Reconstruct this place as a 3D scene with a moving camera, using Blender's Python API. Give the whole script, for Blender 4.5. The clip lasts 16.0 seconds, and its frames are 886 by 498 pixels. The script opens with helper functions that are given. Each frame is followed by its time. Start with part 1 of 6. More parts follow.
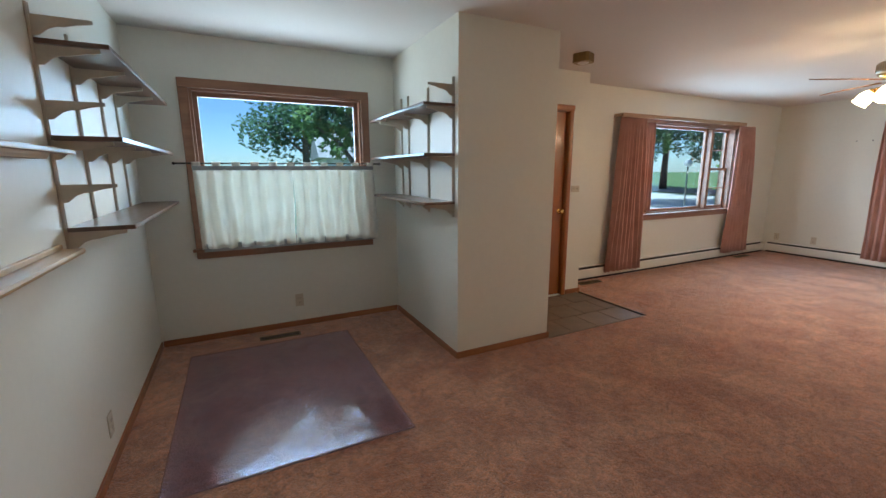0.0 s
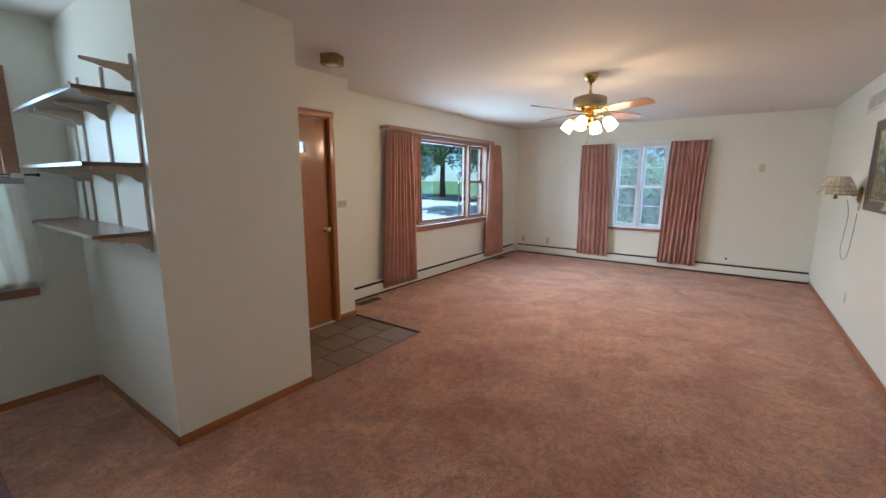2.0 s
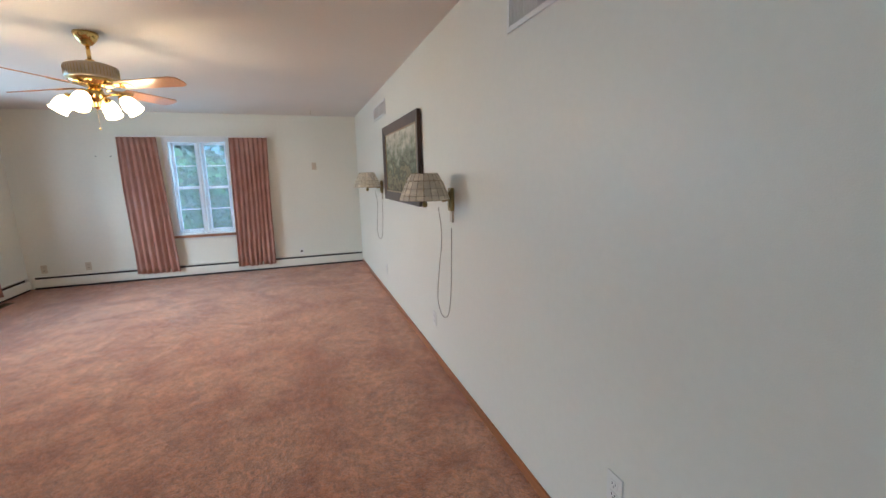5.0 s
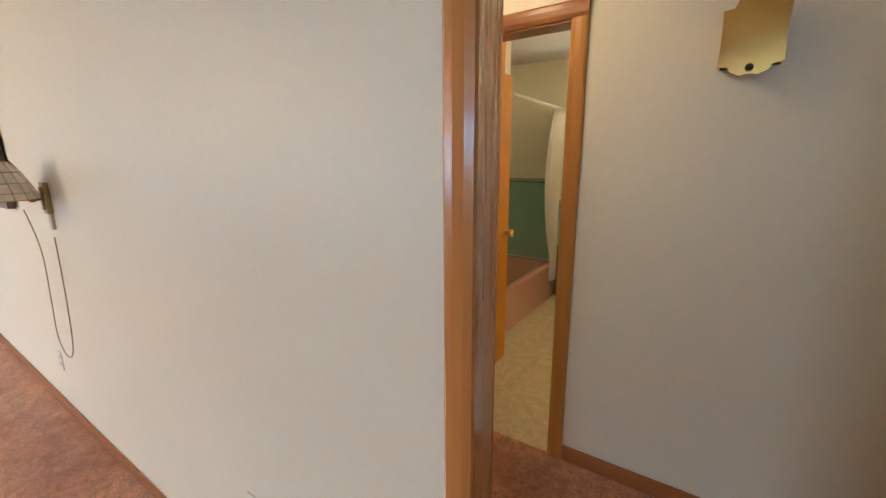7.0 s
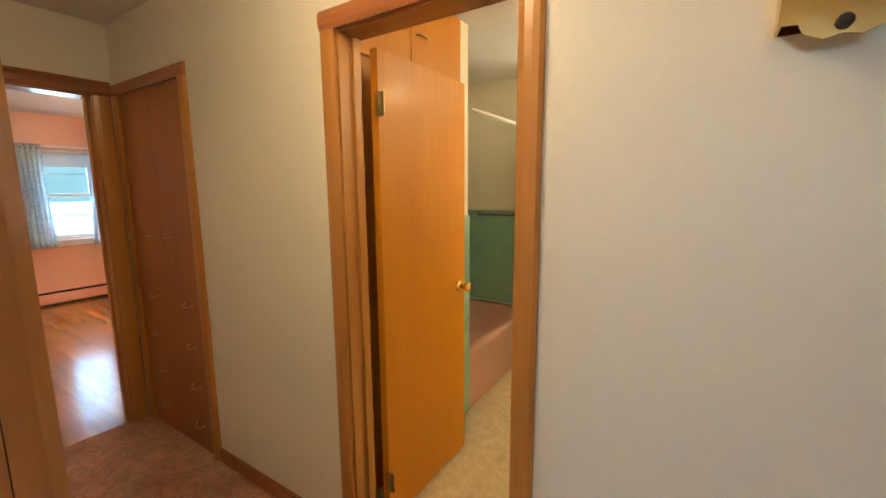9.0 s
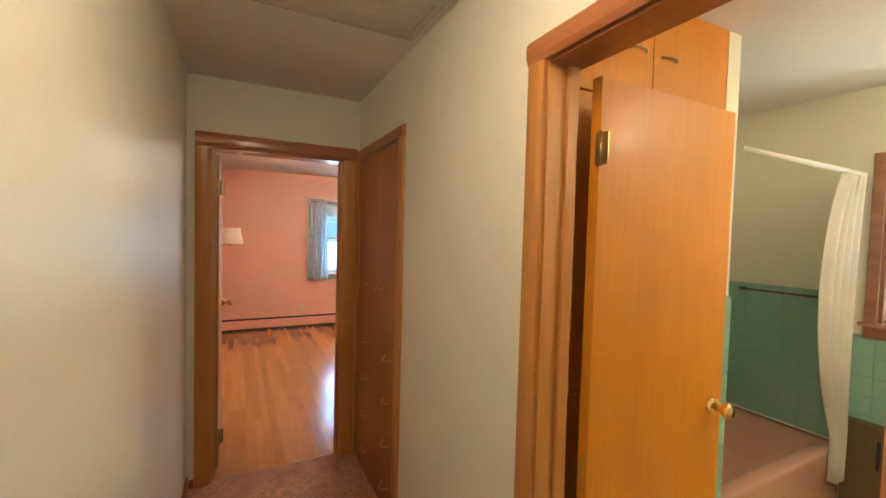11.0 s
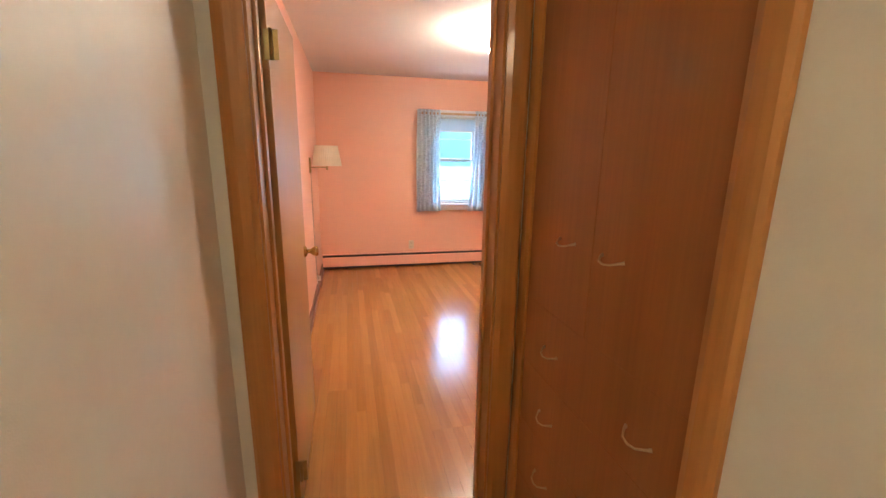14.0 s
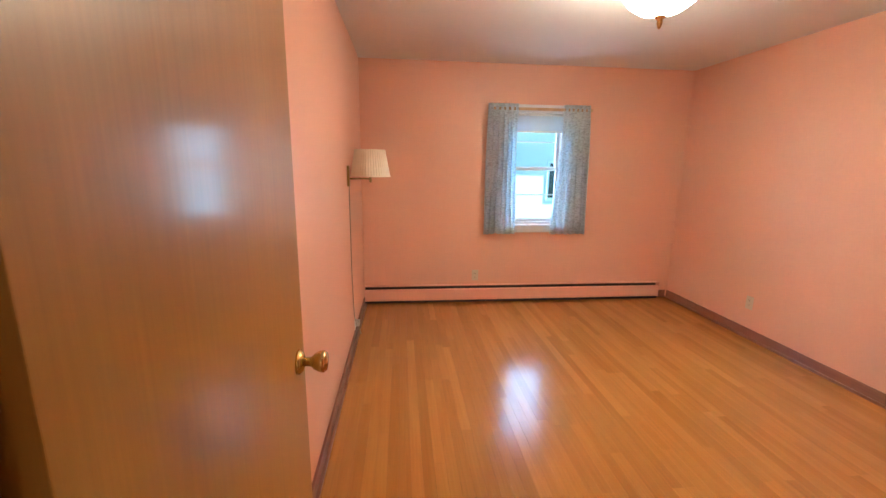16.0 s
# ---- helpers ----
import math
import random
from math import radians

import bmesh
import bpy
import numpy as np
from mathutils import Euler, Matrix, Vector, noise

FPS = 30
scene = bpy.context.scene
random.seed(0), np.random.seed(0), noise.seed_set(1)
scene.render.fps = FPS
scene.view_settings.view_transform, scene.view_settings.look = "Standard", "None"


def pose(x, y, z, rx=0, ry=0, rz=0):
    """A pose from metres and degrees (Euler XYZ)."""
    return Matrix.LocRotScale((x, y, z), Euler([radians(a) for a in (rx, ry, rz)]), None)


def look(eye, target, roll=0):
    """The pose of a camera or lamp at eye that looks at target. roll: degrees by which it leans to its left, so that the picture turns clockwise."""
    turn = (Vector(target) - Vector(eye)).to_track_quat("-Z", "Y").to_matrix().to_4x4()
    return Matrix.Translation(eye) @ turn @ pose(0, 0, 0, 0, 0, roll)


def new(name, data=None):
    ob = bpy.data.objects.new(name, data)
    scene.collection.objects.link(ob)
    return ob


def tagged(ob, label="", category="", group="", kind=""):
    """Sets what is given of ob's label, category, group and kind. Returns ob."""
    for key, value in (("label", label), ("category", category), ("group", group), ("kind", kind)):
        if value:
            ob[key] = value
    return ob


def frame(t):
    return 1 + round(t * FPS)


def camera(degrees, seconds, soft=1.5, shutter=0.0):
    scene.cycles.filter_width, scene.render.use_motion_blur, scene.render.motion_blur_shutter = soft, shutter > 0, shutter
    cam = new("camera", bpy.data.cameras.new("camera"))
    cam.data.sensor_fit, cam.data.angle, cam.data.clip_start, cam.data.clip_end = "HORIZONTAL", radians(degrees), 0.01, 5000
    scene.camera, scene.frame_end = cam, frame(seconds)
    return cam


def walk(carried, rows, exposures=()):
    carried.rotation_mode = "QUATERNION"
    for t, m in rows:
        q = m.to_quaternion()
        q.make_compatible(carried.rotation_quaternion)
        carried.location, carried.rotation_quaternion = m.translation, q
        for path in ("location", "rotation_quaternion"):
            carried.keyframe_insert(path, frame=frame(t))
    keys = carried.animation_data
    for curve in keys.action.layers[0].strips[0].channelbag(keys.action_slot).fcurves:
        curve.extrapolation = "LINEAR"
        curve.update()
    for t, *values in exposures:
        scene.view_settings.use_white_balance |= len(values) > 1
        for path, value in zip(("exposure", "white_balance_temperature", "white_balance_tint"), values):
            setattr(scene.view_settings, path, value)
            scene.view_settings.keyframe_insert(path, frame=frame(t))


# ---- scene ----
cam = camera(94.8, 16.0)
PATH = [
    (0, (0.063, 0.806, 1.412), (0.944, 2.561, 1.033), -0.2),
    (0.5, (0.139, 0.817, 1.414), (1.236, 2.447, 1.037), 0.1),
    (1, (0.29, 0.895, 1.414), (1.608, 2.356, 1.056), -0.1),
    (1.5, (0.472, 1.007, 1.453), (1.961, 2.298, 1.107), -0.2),
    (2, (0.634, 0.991, 1.459), (2.242, 2.131, 1.121), 0.3),
    (2.5, (0.824, 0.897, 1.464), (2.542, 1.869, 1.141), 0.9),
    (3, (0.945, 0.859, 1.451), (2.769, 1.615, 1.132), 1.0),
    (3.2, (0.985, 0.877, 1.446), (2.85, 1.525, 1.129), 0.9),
    (5.5, (1.225, 0.937, 1.466), (2.943, -0.011, 1.079), -1.6),
    (6, (1.208, 0.863, 1.466), (2.756, -0.337, 1.059), -1.5),
    (6.5, (1.153, 0.713, 1.46), (2.49, -0.717, 1.049), -0.9),
    (7, (1.084, 0.561, 1.47), (2.181, -1.055, 1.041), -0.3),
    (7.5, (1.086, 0.416, 1.461), (1.895, -1.357, 1.009), 0.2),
    (8, (1.161, 0.222, 1.445), (1.758, -1.632, 0.994), 0.0),
    (8.5, (1.203, -0.005, 1.465), (1.888, -1.835, 1.04), -0.6),
    (9, (1.218, -0.19, 1.488), (2.3, -1.843, 1.188), -0.4),
    (9.5, (1.27, -0.37, 1.56), (2.76, -1.69, 1.43), -0.2),
    (9.7, (1.276, -0.375, 1.575), (2.86, -1.59, 1.555), 0.3),
    (11.8, (1.731, -0.593, 1.513), (3.563, -1.37, 1.308), 1.6),
    (12, (1.81, -0.602, 1.5), (3.634, -1.376, 1.233), 1.6),
    (12.5, (2.016, -0.589, 1.48), (3.82, -1.363, 1.096), 1.6),
    (13, (2.3, -0.57, 1.475), (4.122, -1.272, 1.037), 1.2),
    (13.5, (2.588, -0.593, 1.464), (4.455, -1.153, 1.016), 0.9),
    (14, (2.895, -0.632, 1.461), (4.796, -1.07, 1.02), 0.9),
    (14.5, (3.265, -0.612, 1.457), (5.2, -0.907, 1.044), 0.8),
    (15, (3.538, -0.624, 1.454), (5.484, -0.815, 1.033), 0.9),
    (15.5, (3.801, -0.668, 1.464), (5.755, -0.797, 1.055), 0.8),
    (16, (4.107, -0.65, 1.455), (6.055, -0.85, 1.047), 0.8),
]
EXPOSURES = [(0.0, 1.22, 6500, 9), (1.5, 1.3, 6300, 8), (3.0, 1.4, 5700, 4), (5.5, 1.4, 5800, 4), (6.5, 1.7, 6200, 7), (7.0, 1.95, 6700, 9), (8.0, 2.35, 7400, 10), (8.5, 2.5, 7500, 10),
             (9.0, 2.55, 6900, 9), (9.7, 2.65, 6400, 8), (12.0, 2.8, 5800, 8), (12.5, 2.95, 5800, 8), (13.5, 3.1, 5850, 8), (14.5, 3.05, 5900, 8), (15.5, 3.0, 6100, 8), (16.0, 2.7, 6100, 8)]
DAYLIGHT, FAN_WATTS, BED_WATTS, BATH_WATTS, HALL_WATTS = 1.0, 2.9, 2.2, 4.2, 1.7
walk(cam, [(t, look(eye, target, roll)) for t, eye, target, roll in PATH], EXPOSURES)

# ---- world, sun, lights ----
SUN_EL, SUN_AZ = radians(56), radians(205)
world = bpy.data.worlds.new("world")
scene.world = world
world.use_nodes = True
wt = world.node_tree
sky = wt.nodes.new("ShaderNodeTexSky")
sky.sky_type, sky.sun_disc = "NISHITA", False
sky.ozone_density, sky.dust_density = 5.0, 0.3
sky.sun_elevation, sky.sun_rotation = SUN_EL, SUN_AZ
wt.nodes["Background"].inputs["Strength"].default_value = 0.07
wt.links.new(sky.outputs["Color"], wt.nodes["Background"].inputs["Color"])
sun = new("sun", bpy.data.lights.new("sun", "SUN"))
sun.data.energy, sun.data.angle, sun.data.color = 5.0, radians(0.5), (1, 0.95, 0.88)
sun.matrix_world = look((0, 0, 20), (-math.sin(SUN_AZ) * math.cos(SUN_EL), -math.cos(SUN_AZ) * math.cos(SUN_EL), 20 - math.sin(SUN_EL)))


def area(name, at, to, w, h, watts, color):
    lamp = new(name, bpy.data.lights.new(name, "AREA"))
    lamp.data.shape, lamp.data.size, lamp.data.size_y = "RECTANGLE", w, h
    lamp.data.energy, lamp.data.color = watts, color
    lamp.matrix_world = look(at, to)
    return lamp


def bulb(name, at, watts, color, size=0.04):
    lamp = new(name, bpy.data.lights.new(name, "POINT"))
    lamp.data.energy, lamp.data.color, lamp.data.shadow_soft_size = watts, color, size
    lamp.location = at
    return lamp


DAY = (0.76, 0.88, 1.0)
# skylight standing high outside each window, aimed in through the opening
area("daylight_front", (6.3, 9.6, 3.7), (5.2, 0.0, 1.3), 8.0, 2.2, 400 * DAYLIGHT, DAY)
area("daylight_front_window", (5.89, 4.785, 1.42), (5.89, 0.0, 1.42), 2.25, 1.1, 30 * DAYLIGHT, DAY)
area("daylight_nook", (0.6, 8.8, 3.9), (0.4, 2.6, 0.9), 5.0, 1.8, 200 * DAYLIGHT, DAY)
area("daylight_east", (12.2, 2.35, 3.6), (4.1, 2.35, 1.1), 5.0, 1.8, 120 * DAYLIGHT, DAY)
area("daylight_east_window", (8.475, 2.34, 1.35), (0.0, 2.34, 1.35), 0.72, 1.25, 4.5 * DAYLIGHT, DAY)
area("daylight_nook_window", (0.47, 4.785, 1.76), (0.47, 0.0, 1.5), 1.2, 0.5, 10 * DAYLIGHT, DAY)
area("daylight_cafe", (0.47, 4.78, 1.12), (0.47, 2.0, 1.05), 1.2, 0.55, 9 * DAYLIGHT, DAY)
area("daylight_bedroom", (8.47, -2.03, 1.34), (6.0, -2.03, 1.1), 0.5, 0.85, 1.9 * DAYLIGHT, (0.80, 0.90, 1.0))
area("daylight_bathroom", (2.09, -3.80, 1.56), (2.09, -2.0, 1.4), 0.5, 0.8, 4 * DAYLIGHT, (1, 0.93, 0.78))
WARM = (1.0, 0.70, 0.42)


# ---- materials ----
def material(name, color, rough=0.6, metal=0.0, second=None, scale=3.0, mixed=0.5, grain=0.0, grain_scale=60.0, bump=0.0, bump_scale=200.0,
             stretch=(1, 1, 1), coat=0.0, sheen=0.0, transmission=0.0, alpha=1.0, emit=None, power=0.0, varied=0.0, spec=0.5, rough_vary=0.0, coord="Object"):
    """A surface with colour at two scales, fine relief and, for repeats, a shade of its own."""
    m = bpy.data.materials.new(name)
    m.use_nodes = True
    t = m.node_tree
    n, ln = t.nodes, t.links
    b = n["Principled BSDF"]
    co = n.new("ShaderNodeTexCoord")
    mp = n.new("ShaderNodeMapping")
    mp.inputs["Scale"].default_value = stretch
    ln.new(co.outputs[coord], mp.inputs["Vector"])
    big = n.new("ShaderNodeTexNoise")
    big.inputs["Scale"].default_value, big.inputs["Detail"].default_value = scale, 5
    ln.new(mp.outputs[0], big.inputs["Vector"])
    ramp = n.new("ShaderNodeValToRGB")
    ramp.color_ramp.elements[0].position, ramp.color_ramp.elements[1].position = 0.5 - 0.5 * mixed, 0.5 + 0.5 * mixed
    second = second or [c * 0.93 for c in color]
    ramp.color_ramp.elements[0].color, ramp.color_ramp.elements[1].color = (*second, 1), (*color, 1)
    ln.new(big.outputs["Fac"], ramp.inputs["Fac"])
    out = ramp.outputs["Color"]
    fine = n.new("ShaderNodeTexNoise")
    fine.inputs["Scale"].default_value, fine.inputs["Detail"].default_value = grain_scale, 4
    ln.new(mp.outputs[0], fine.inputs["Vector"])
    if grain:
        mul = n.new("ShaderNodeMapRange")
        mul.inputs["From Min"].default_value, mul.inputs["From Max"].default_value = 0.3, 0.7
        mul.inputs["To Min"].default_value, mul.inputs["To Max"].default_value = 1 - grain, 1 + grain
        ln.new(fine.outputs["Fac"], mul.inputs["Value"])
        mx = n.new("ShaderNodeVectorMath")
        mx.operation = "SCALE"
        ln.new(out, mx.inputs[0])
        ln.new(mul.outputs[0], mx.inputs["Scale"])
        out = mx.outputs[0]
    if varied:
        oi = n.new("ShaderNodeObjectInfo")
        mr = n.new("ShaderNodeMapRange")
        mr.inputs["To Min"].default_value, mr.inputs["To Max"].default_value = 1 - varied, 1 + varied
        ln.new(oi.outputs["Random"], mr.inputs["Value"])
        vx = n.new("ShaderNodeVectorMath")
        vx.operation = "SCALE"
        ln.new(out, vx.inputs[0])
        ln.new(mr.outputs[0], vx.inputs["Scale"])
        out = vx.outputs[0]
    ln.new(out, b.inputs["Base Color"])
    b.inputs["Roughness"].default_value, b.inputs["Metallic"].default_value = rough, metal
    b.inputs["Specular IOR Level"].default_value = spec
    if rough_vary:
        rr = n.new("ShaderNodeMapRange")
        rr.inputs["To Min"].default_value, rr.inputs["To Max"].default_value = rough - rough_vary, rough + rough_vary
        ln.new(big.outputs["Fac"], rr.inputs["Value"])
        ln.new(rr.outputs[0], b.inputs["Roughness"])
    b.inputs["Coat Weight"].default_value, b.inputs["Coat Roughness"].default_value = coat, 0.08
    b.inputs["Sheen Weight"].default_value = sheen
    b.inputs["Transmission Weight"].default_value, b.inputs["Alpha"].default_value = transmission, alpha
    if emit:
        b.inputs["Emission Color"].default_value, b.inputs["Emission Strength"].default_value = (*emit, 1), power
    if bump:
        bn = n.new("ShaderNodeTexNoise")
        bn.inputs["Scale"].default_value, bn.inputs["Detail"].default_value = bump_scale, 3
        ln.new(mp.outputs[0], bn.inputs["Vector"])
        bp = n.new("ShaderNodeBump")
        bp.inputs["Strength"].default_value, bp.inputs["Distance"].default_value = bump, 0.004
        ln.new(bn.outputs["Fac"], bp.inputs["Height"])
        ln.new(bp.outputs[0], b.inputs["Normal"])
    return m


def wood(name, light, dark, rough=0.35, along="z", ring=9.0, varied=0.0, coat=0.3, spread=0.22, relief=0.15):
    """Varnished wood: cathedral figure and fine pores running along one axis."""
    m = bpy.data.materials.new(name)
    m.use_nodes = True
    t = m.node_tree
    n, ln = t.nodes, t.links
    b = n["Principled BSDF"]
    co = n.new("ShaderNodeTexCoord")
    src = co.outputs["Object"]
    if varied:
        oi = n.new("ShaderNodeObjectInfo")
        add = n.new("ShaderNodeVectorMath")
        add.operation = "MULTIPLY_ADD"
        add.inputs[1].default_value = (31, 17, 23)
        cmb = n.new("ShaderNodeCombineXYZ")
        for k in "XYZ":
            ln.new(oi.outputs["Random"], cmb.inputs[k])
        ln.new(cmb.outputs[0], add.inputs[0])
        ln.new(src, add.inputs[2])
        src = add.outputs[0]
    s = [1.0, 1.0, 1.0]
    s["xyz".index(along)] = 0.09
    mp = n.new("ShaderNodeMapping")
    mp.inputs["Scale"].default_value = s
    ln.new(src, mp.inputs["Vector"])
    warp = n.new("ShaderNodeTexNoise")
    warp.inputs["Scale"].default_value, warp.inputs["Detail"].default_value = ring, 3
    warp.inputs["Distortion"].default_value = 0.6
    ln.new(mp.outputs[0], warp.inputs["Vector"])
    pores = n.new("ShaderNodeTexNoise")
    pores.inputs["Scale"].default_value, pores.inputs["Detail"].default_value = 110, 5
    s2 = [1.0, 1.0, 1.0]
    s2["xyz".index(along)] = 0.03
    mp2 = n.new("ShaderNodeMapping")
    mp2.inputs["Scale"].default_value = s2
    ln.new(src, mp2.inputs["Vector"])
    ln.new(mp2.outputs[0], pores.inputs["Vector"])
    ramp = n.new("ShaderNodeValToRGB")
    ramp.color_ramp.elements[0].position, ramp.color_ramp.elements[1].position = 0.5 - spread, 0.5 + spread
    ramp.color_ramp.elements[0].color, ramp.color_ramp.elements[1].color = (*dark, 1), (*light, 1)
    ln.new(warp.outputs["Fac"], ramp.inputs["Fac"])
    mr = n.new("ShaderNodeMapRange")
    mr.inputs["From Min"].default_value, mr.inputs["From Max"].default_value = 0.3, 0.7
    mr.inputs["To Min"].default_value, mr.inputs["To Max"].default_value = 0.93, 1.06
    ln.new(pores.outputs["Fac"], mr.inputs["Value"])
    sc = n.new("ShaderNodeVectorMath")
    sc.operation = "SCALE"
    ln.new(ramp.outputs["Color"], sc.inputs[0])
    ln.new(mr.outputs[0], sc.inputs["Scale"])
    out = sc.outputs[0]
    if varied:
        vr = n.new("ShaderNodeMapRange")
        vr.inputs["To Min"].default_value, vr.inputs["To Max"].default_value = 1 - varied, 1 + varied * 0.6
        ln.new(oi.outputs["Random"], vr.inputs["Value"])
        vs = n.new("ShaderNodeVectorMath")
        vs.operation = "SCALE"
        ln.new(out, vs.inputs[0])
        ln.new(vr.outputs[0], vs.inputs["Scale"])
        out = vs.outputs[0]
    ln.new(out, b.inputs["Base Color"])
    rr = n.new("ShaderNodeMapRange")
    rr.inputs["To Min"].default_value, rr.inputs["To Max"].default_value = rough - 0.06, rough + 0.08
    ln.new(warp.outputs["Fac"], rr.inputs["Value"])
    ln.new(rr.outputs[0], b.inputs["Roughness"])
    b.inputs["Coat Weight"].default_value, b.inputs["Coat Roughness"].default_value = coat, 0.12
    bp = n.new("ShaderNodeBump")
    bp.inputs["Strength"].default_value, bp.inputs["Distance"].default_value = relief, 0.001
    ln.new(pores.outputs["Fac"], bp.inputs["Height"])
    if relief:
        ln.new(bp.outputs[0], b.inputs["Normal"])
    return m


def carpet_material():
    """Cut-pile carpet: fibre tufts, brushed patches and faint wear."""
    m = bpy.data.materials.new("carpet")
    m.use_nodes = True
    t = m.node_tree
    n, ln = t.nodes, t.links
    b = n["Principled BSDF"]
    co = n.new("ShaderNodeTexCoord")

    def tex(kind, scale, detail=4, **kw):
        x = n.new(kind)
        x.inputs["Scale"].default_value = scale
        if "Detail" in x.inputs:
            x.inputs["Detail"].default_value = detail
        for k, v in kw.items():
            x.inputs[k].default_value = v
        ln.new(co.outputs["Object"], x.inputs["Vector"])
        return x
    patches = tex("ShaderNodeTexNoise", 2.6, 6, Distortion=0.8)
    brushed = tex("ShaderNodeTexNoise", 17, 5, Distortion=1.2)
    tufts = tex("ShaderNodeTexNoise", 110, 3)
    fibre = tex("ShaderNodeTexVoronoi", 230, 1)
    r1 = n.new("ShaderNodeValToRGB")
    r1.color_ramp.elements[0].position, r1.color_ramp.elements[1].position = 0.34, 0.66
    r1.color_ramp.elements[0].color, r1.color_ramp.elements[1].color = (0.55, 0.200, 0.088, 1), (0.79, 0.375, 0.205, 1)
    ln.new(patches.outputs["Fac"], r1.inputs["Fac"])
    r2 = n.new("ShaderNodeValToRGB")
    r2.color_ramp.elements[0].position, r2.color_ramp.elements[1].position = 0.38, 0.62
    r2.color_ramp.elements[0].color, r2.color_ramp.elements[1].color = (0.80, 0.77, 0.74, 1), (1.14, 1.14, 1.14, 1)
    ln.new(brushed.outputs["Fac"], r2.inputs["Fac"])
    r3 = n.new("ShaderNodeValToRGB")
    r3.color_ramp.elements[0].position, r3.color_ramp.elements[1].position = 0.32, 0.6
    r3.color_ramp.elements[0].color, r3.color_ramp.elements[1].color = (0.66, 0.60, 0.56, 1), (1.10, 1.10, 1.10, 1)
    ln.new(tufts.outputs["Fac"], r3.inputs["Fac"])
    v1 = n.new("ShaderNodeVectorMath")
    v1.operation = "MULTIPLY"
    ln.new(r1.outputs[0], v1.inputs[0])
    ln.new(r2.outputs[0], v1.inputs[1])
    v2 = n.new("ShaderNodeVectorMath")
    v2.operation = "MULTIPLY"
    ln.new(v1.outputs[0], v2.inputs[0])
    ln.new(r3.outputs[0], v2.inputs[1])
    marks = tex("ShaderNodeTexNoise", 46, 2, Distortion=1.6)
    r4 = n.new("ShaderNodeValToRGB")
    r4.color_ramp.elements[0].position, r4.color_ramp.elements[1].position = 0.34, 0.44
    r4.color_ramp.elements[0].color, r4.color_ramp.elements[1].color = (0.62, 0.54, 0.48, 1), (1, 1, 1, 1)
    ln.new(marks.outputs["Fac"], r4.inputs["Fac"])
    v3 = n.new("ShaderNodeVectorMath")
    v3.operation = "MULTIPLY"
    ln.new(v2.outputs[0], v3.inputs[0])
    ln.new(r4.outputs[0], v3.inputs[1])
    ln.new(v3.outputs[0], b.inputs["Base Color"])
    b.inputs["Roughness"].default_value, b.inputs["Sheen Weight"].default_value, b.inputs["Specular IOR Level"].default_value = 0.95, 0.5, 0.15
    s1 = n.new("ShaderNodeMath")
    s1.operation = "MULTIPLY_ADD"
    s1.inputs[1].default_value = 0.5
    ln.new(fibre.outputs["Distance"], s1.inputs[0])
    ln.new(tufts.outputs["Fac"], s1.inputs[2])
    bp = n.new("ShaderNodeBump")
    bp.inputs["Strength"].default_value, bp.inputs["Distance"].default_value = 0.9, 0.012
    ln.new(s1.outputs[0], bp.inputs["Height"])
    bp2 = n.new("ShaderNodeBump")
    bp2.inputs["Strength"].default_value, bp2.inputs["Distance"].default_value = 0.6, 0.02
    ln.new(brushed.outputs["Fac"], bp2.inputs["Height"])
    ln.new(bp.outputs[0], bp2.inputs["Normal"])
    ln.new(bp2.outputs[0], b.inputs["Normal"])
    return m


def clear(name, tint=(1, 1, 1), gloss=0.08, rough=0.02):
    """Thin clear pane: mostly transparent, with a mirror-like share that grows at grazing angles."""
    m = bpy.data.materials.new(name)
    m.use_nodes = True
    t = m.node_tree
    n, ln = t.nodes, t.links
    n.remove(n["Principled BSDF"])
    tr, gl, mix = n.new("ShaderNodeBsdfTransparent"), n.new("ShaderNodeBsdfGlossy"), n.new("ShaderNodeMixShader")
    tr.inputs["Color"].default_value = (*tint, 1)
    gl.inputs["Roughness"].default_value = rough
    lw, fr = n.new("ShaderNodeLayerWeight"), n.new("ShaderNodeMath")
    lw.inputs["Blend"].default_value = 0.5
    fr.operation = "POWER"
    fr.inputs[1].default_value = 4.0
    ln.new(lw.outputs["Facing"], fr.inputs[0])
    mul = n.new("ShaderNodeMath")
    mul.operation = "MULTIPLY_ADD"
    mul.inputs[1].default_value, mul.inputs[2].default_value = 0.6, gloss * 0.3
    ln.new(fr.outputs[0], mul.inputs[0])
    ln.new(mul.outputs[0], mix.inputs["Fac"])
    ln.new(tr.outputs[0], mix.inputs[1])
    ln.new(gl.outputs[0], mix.inputs[2])
    ln.new(mix.outputs[0], n["Material Output"].inputs["Surface"])
    return m


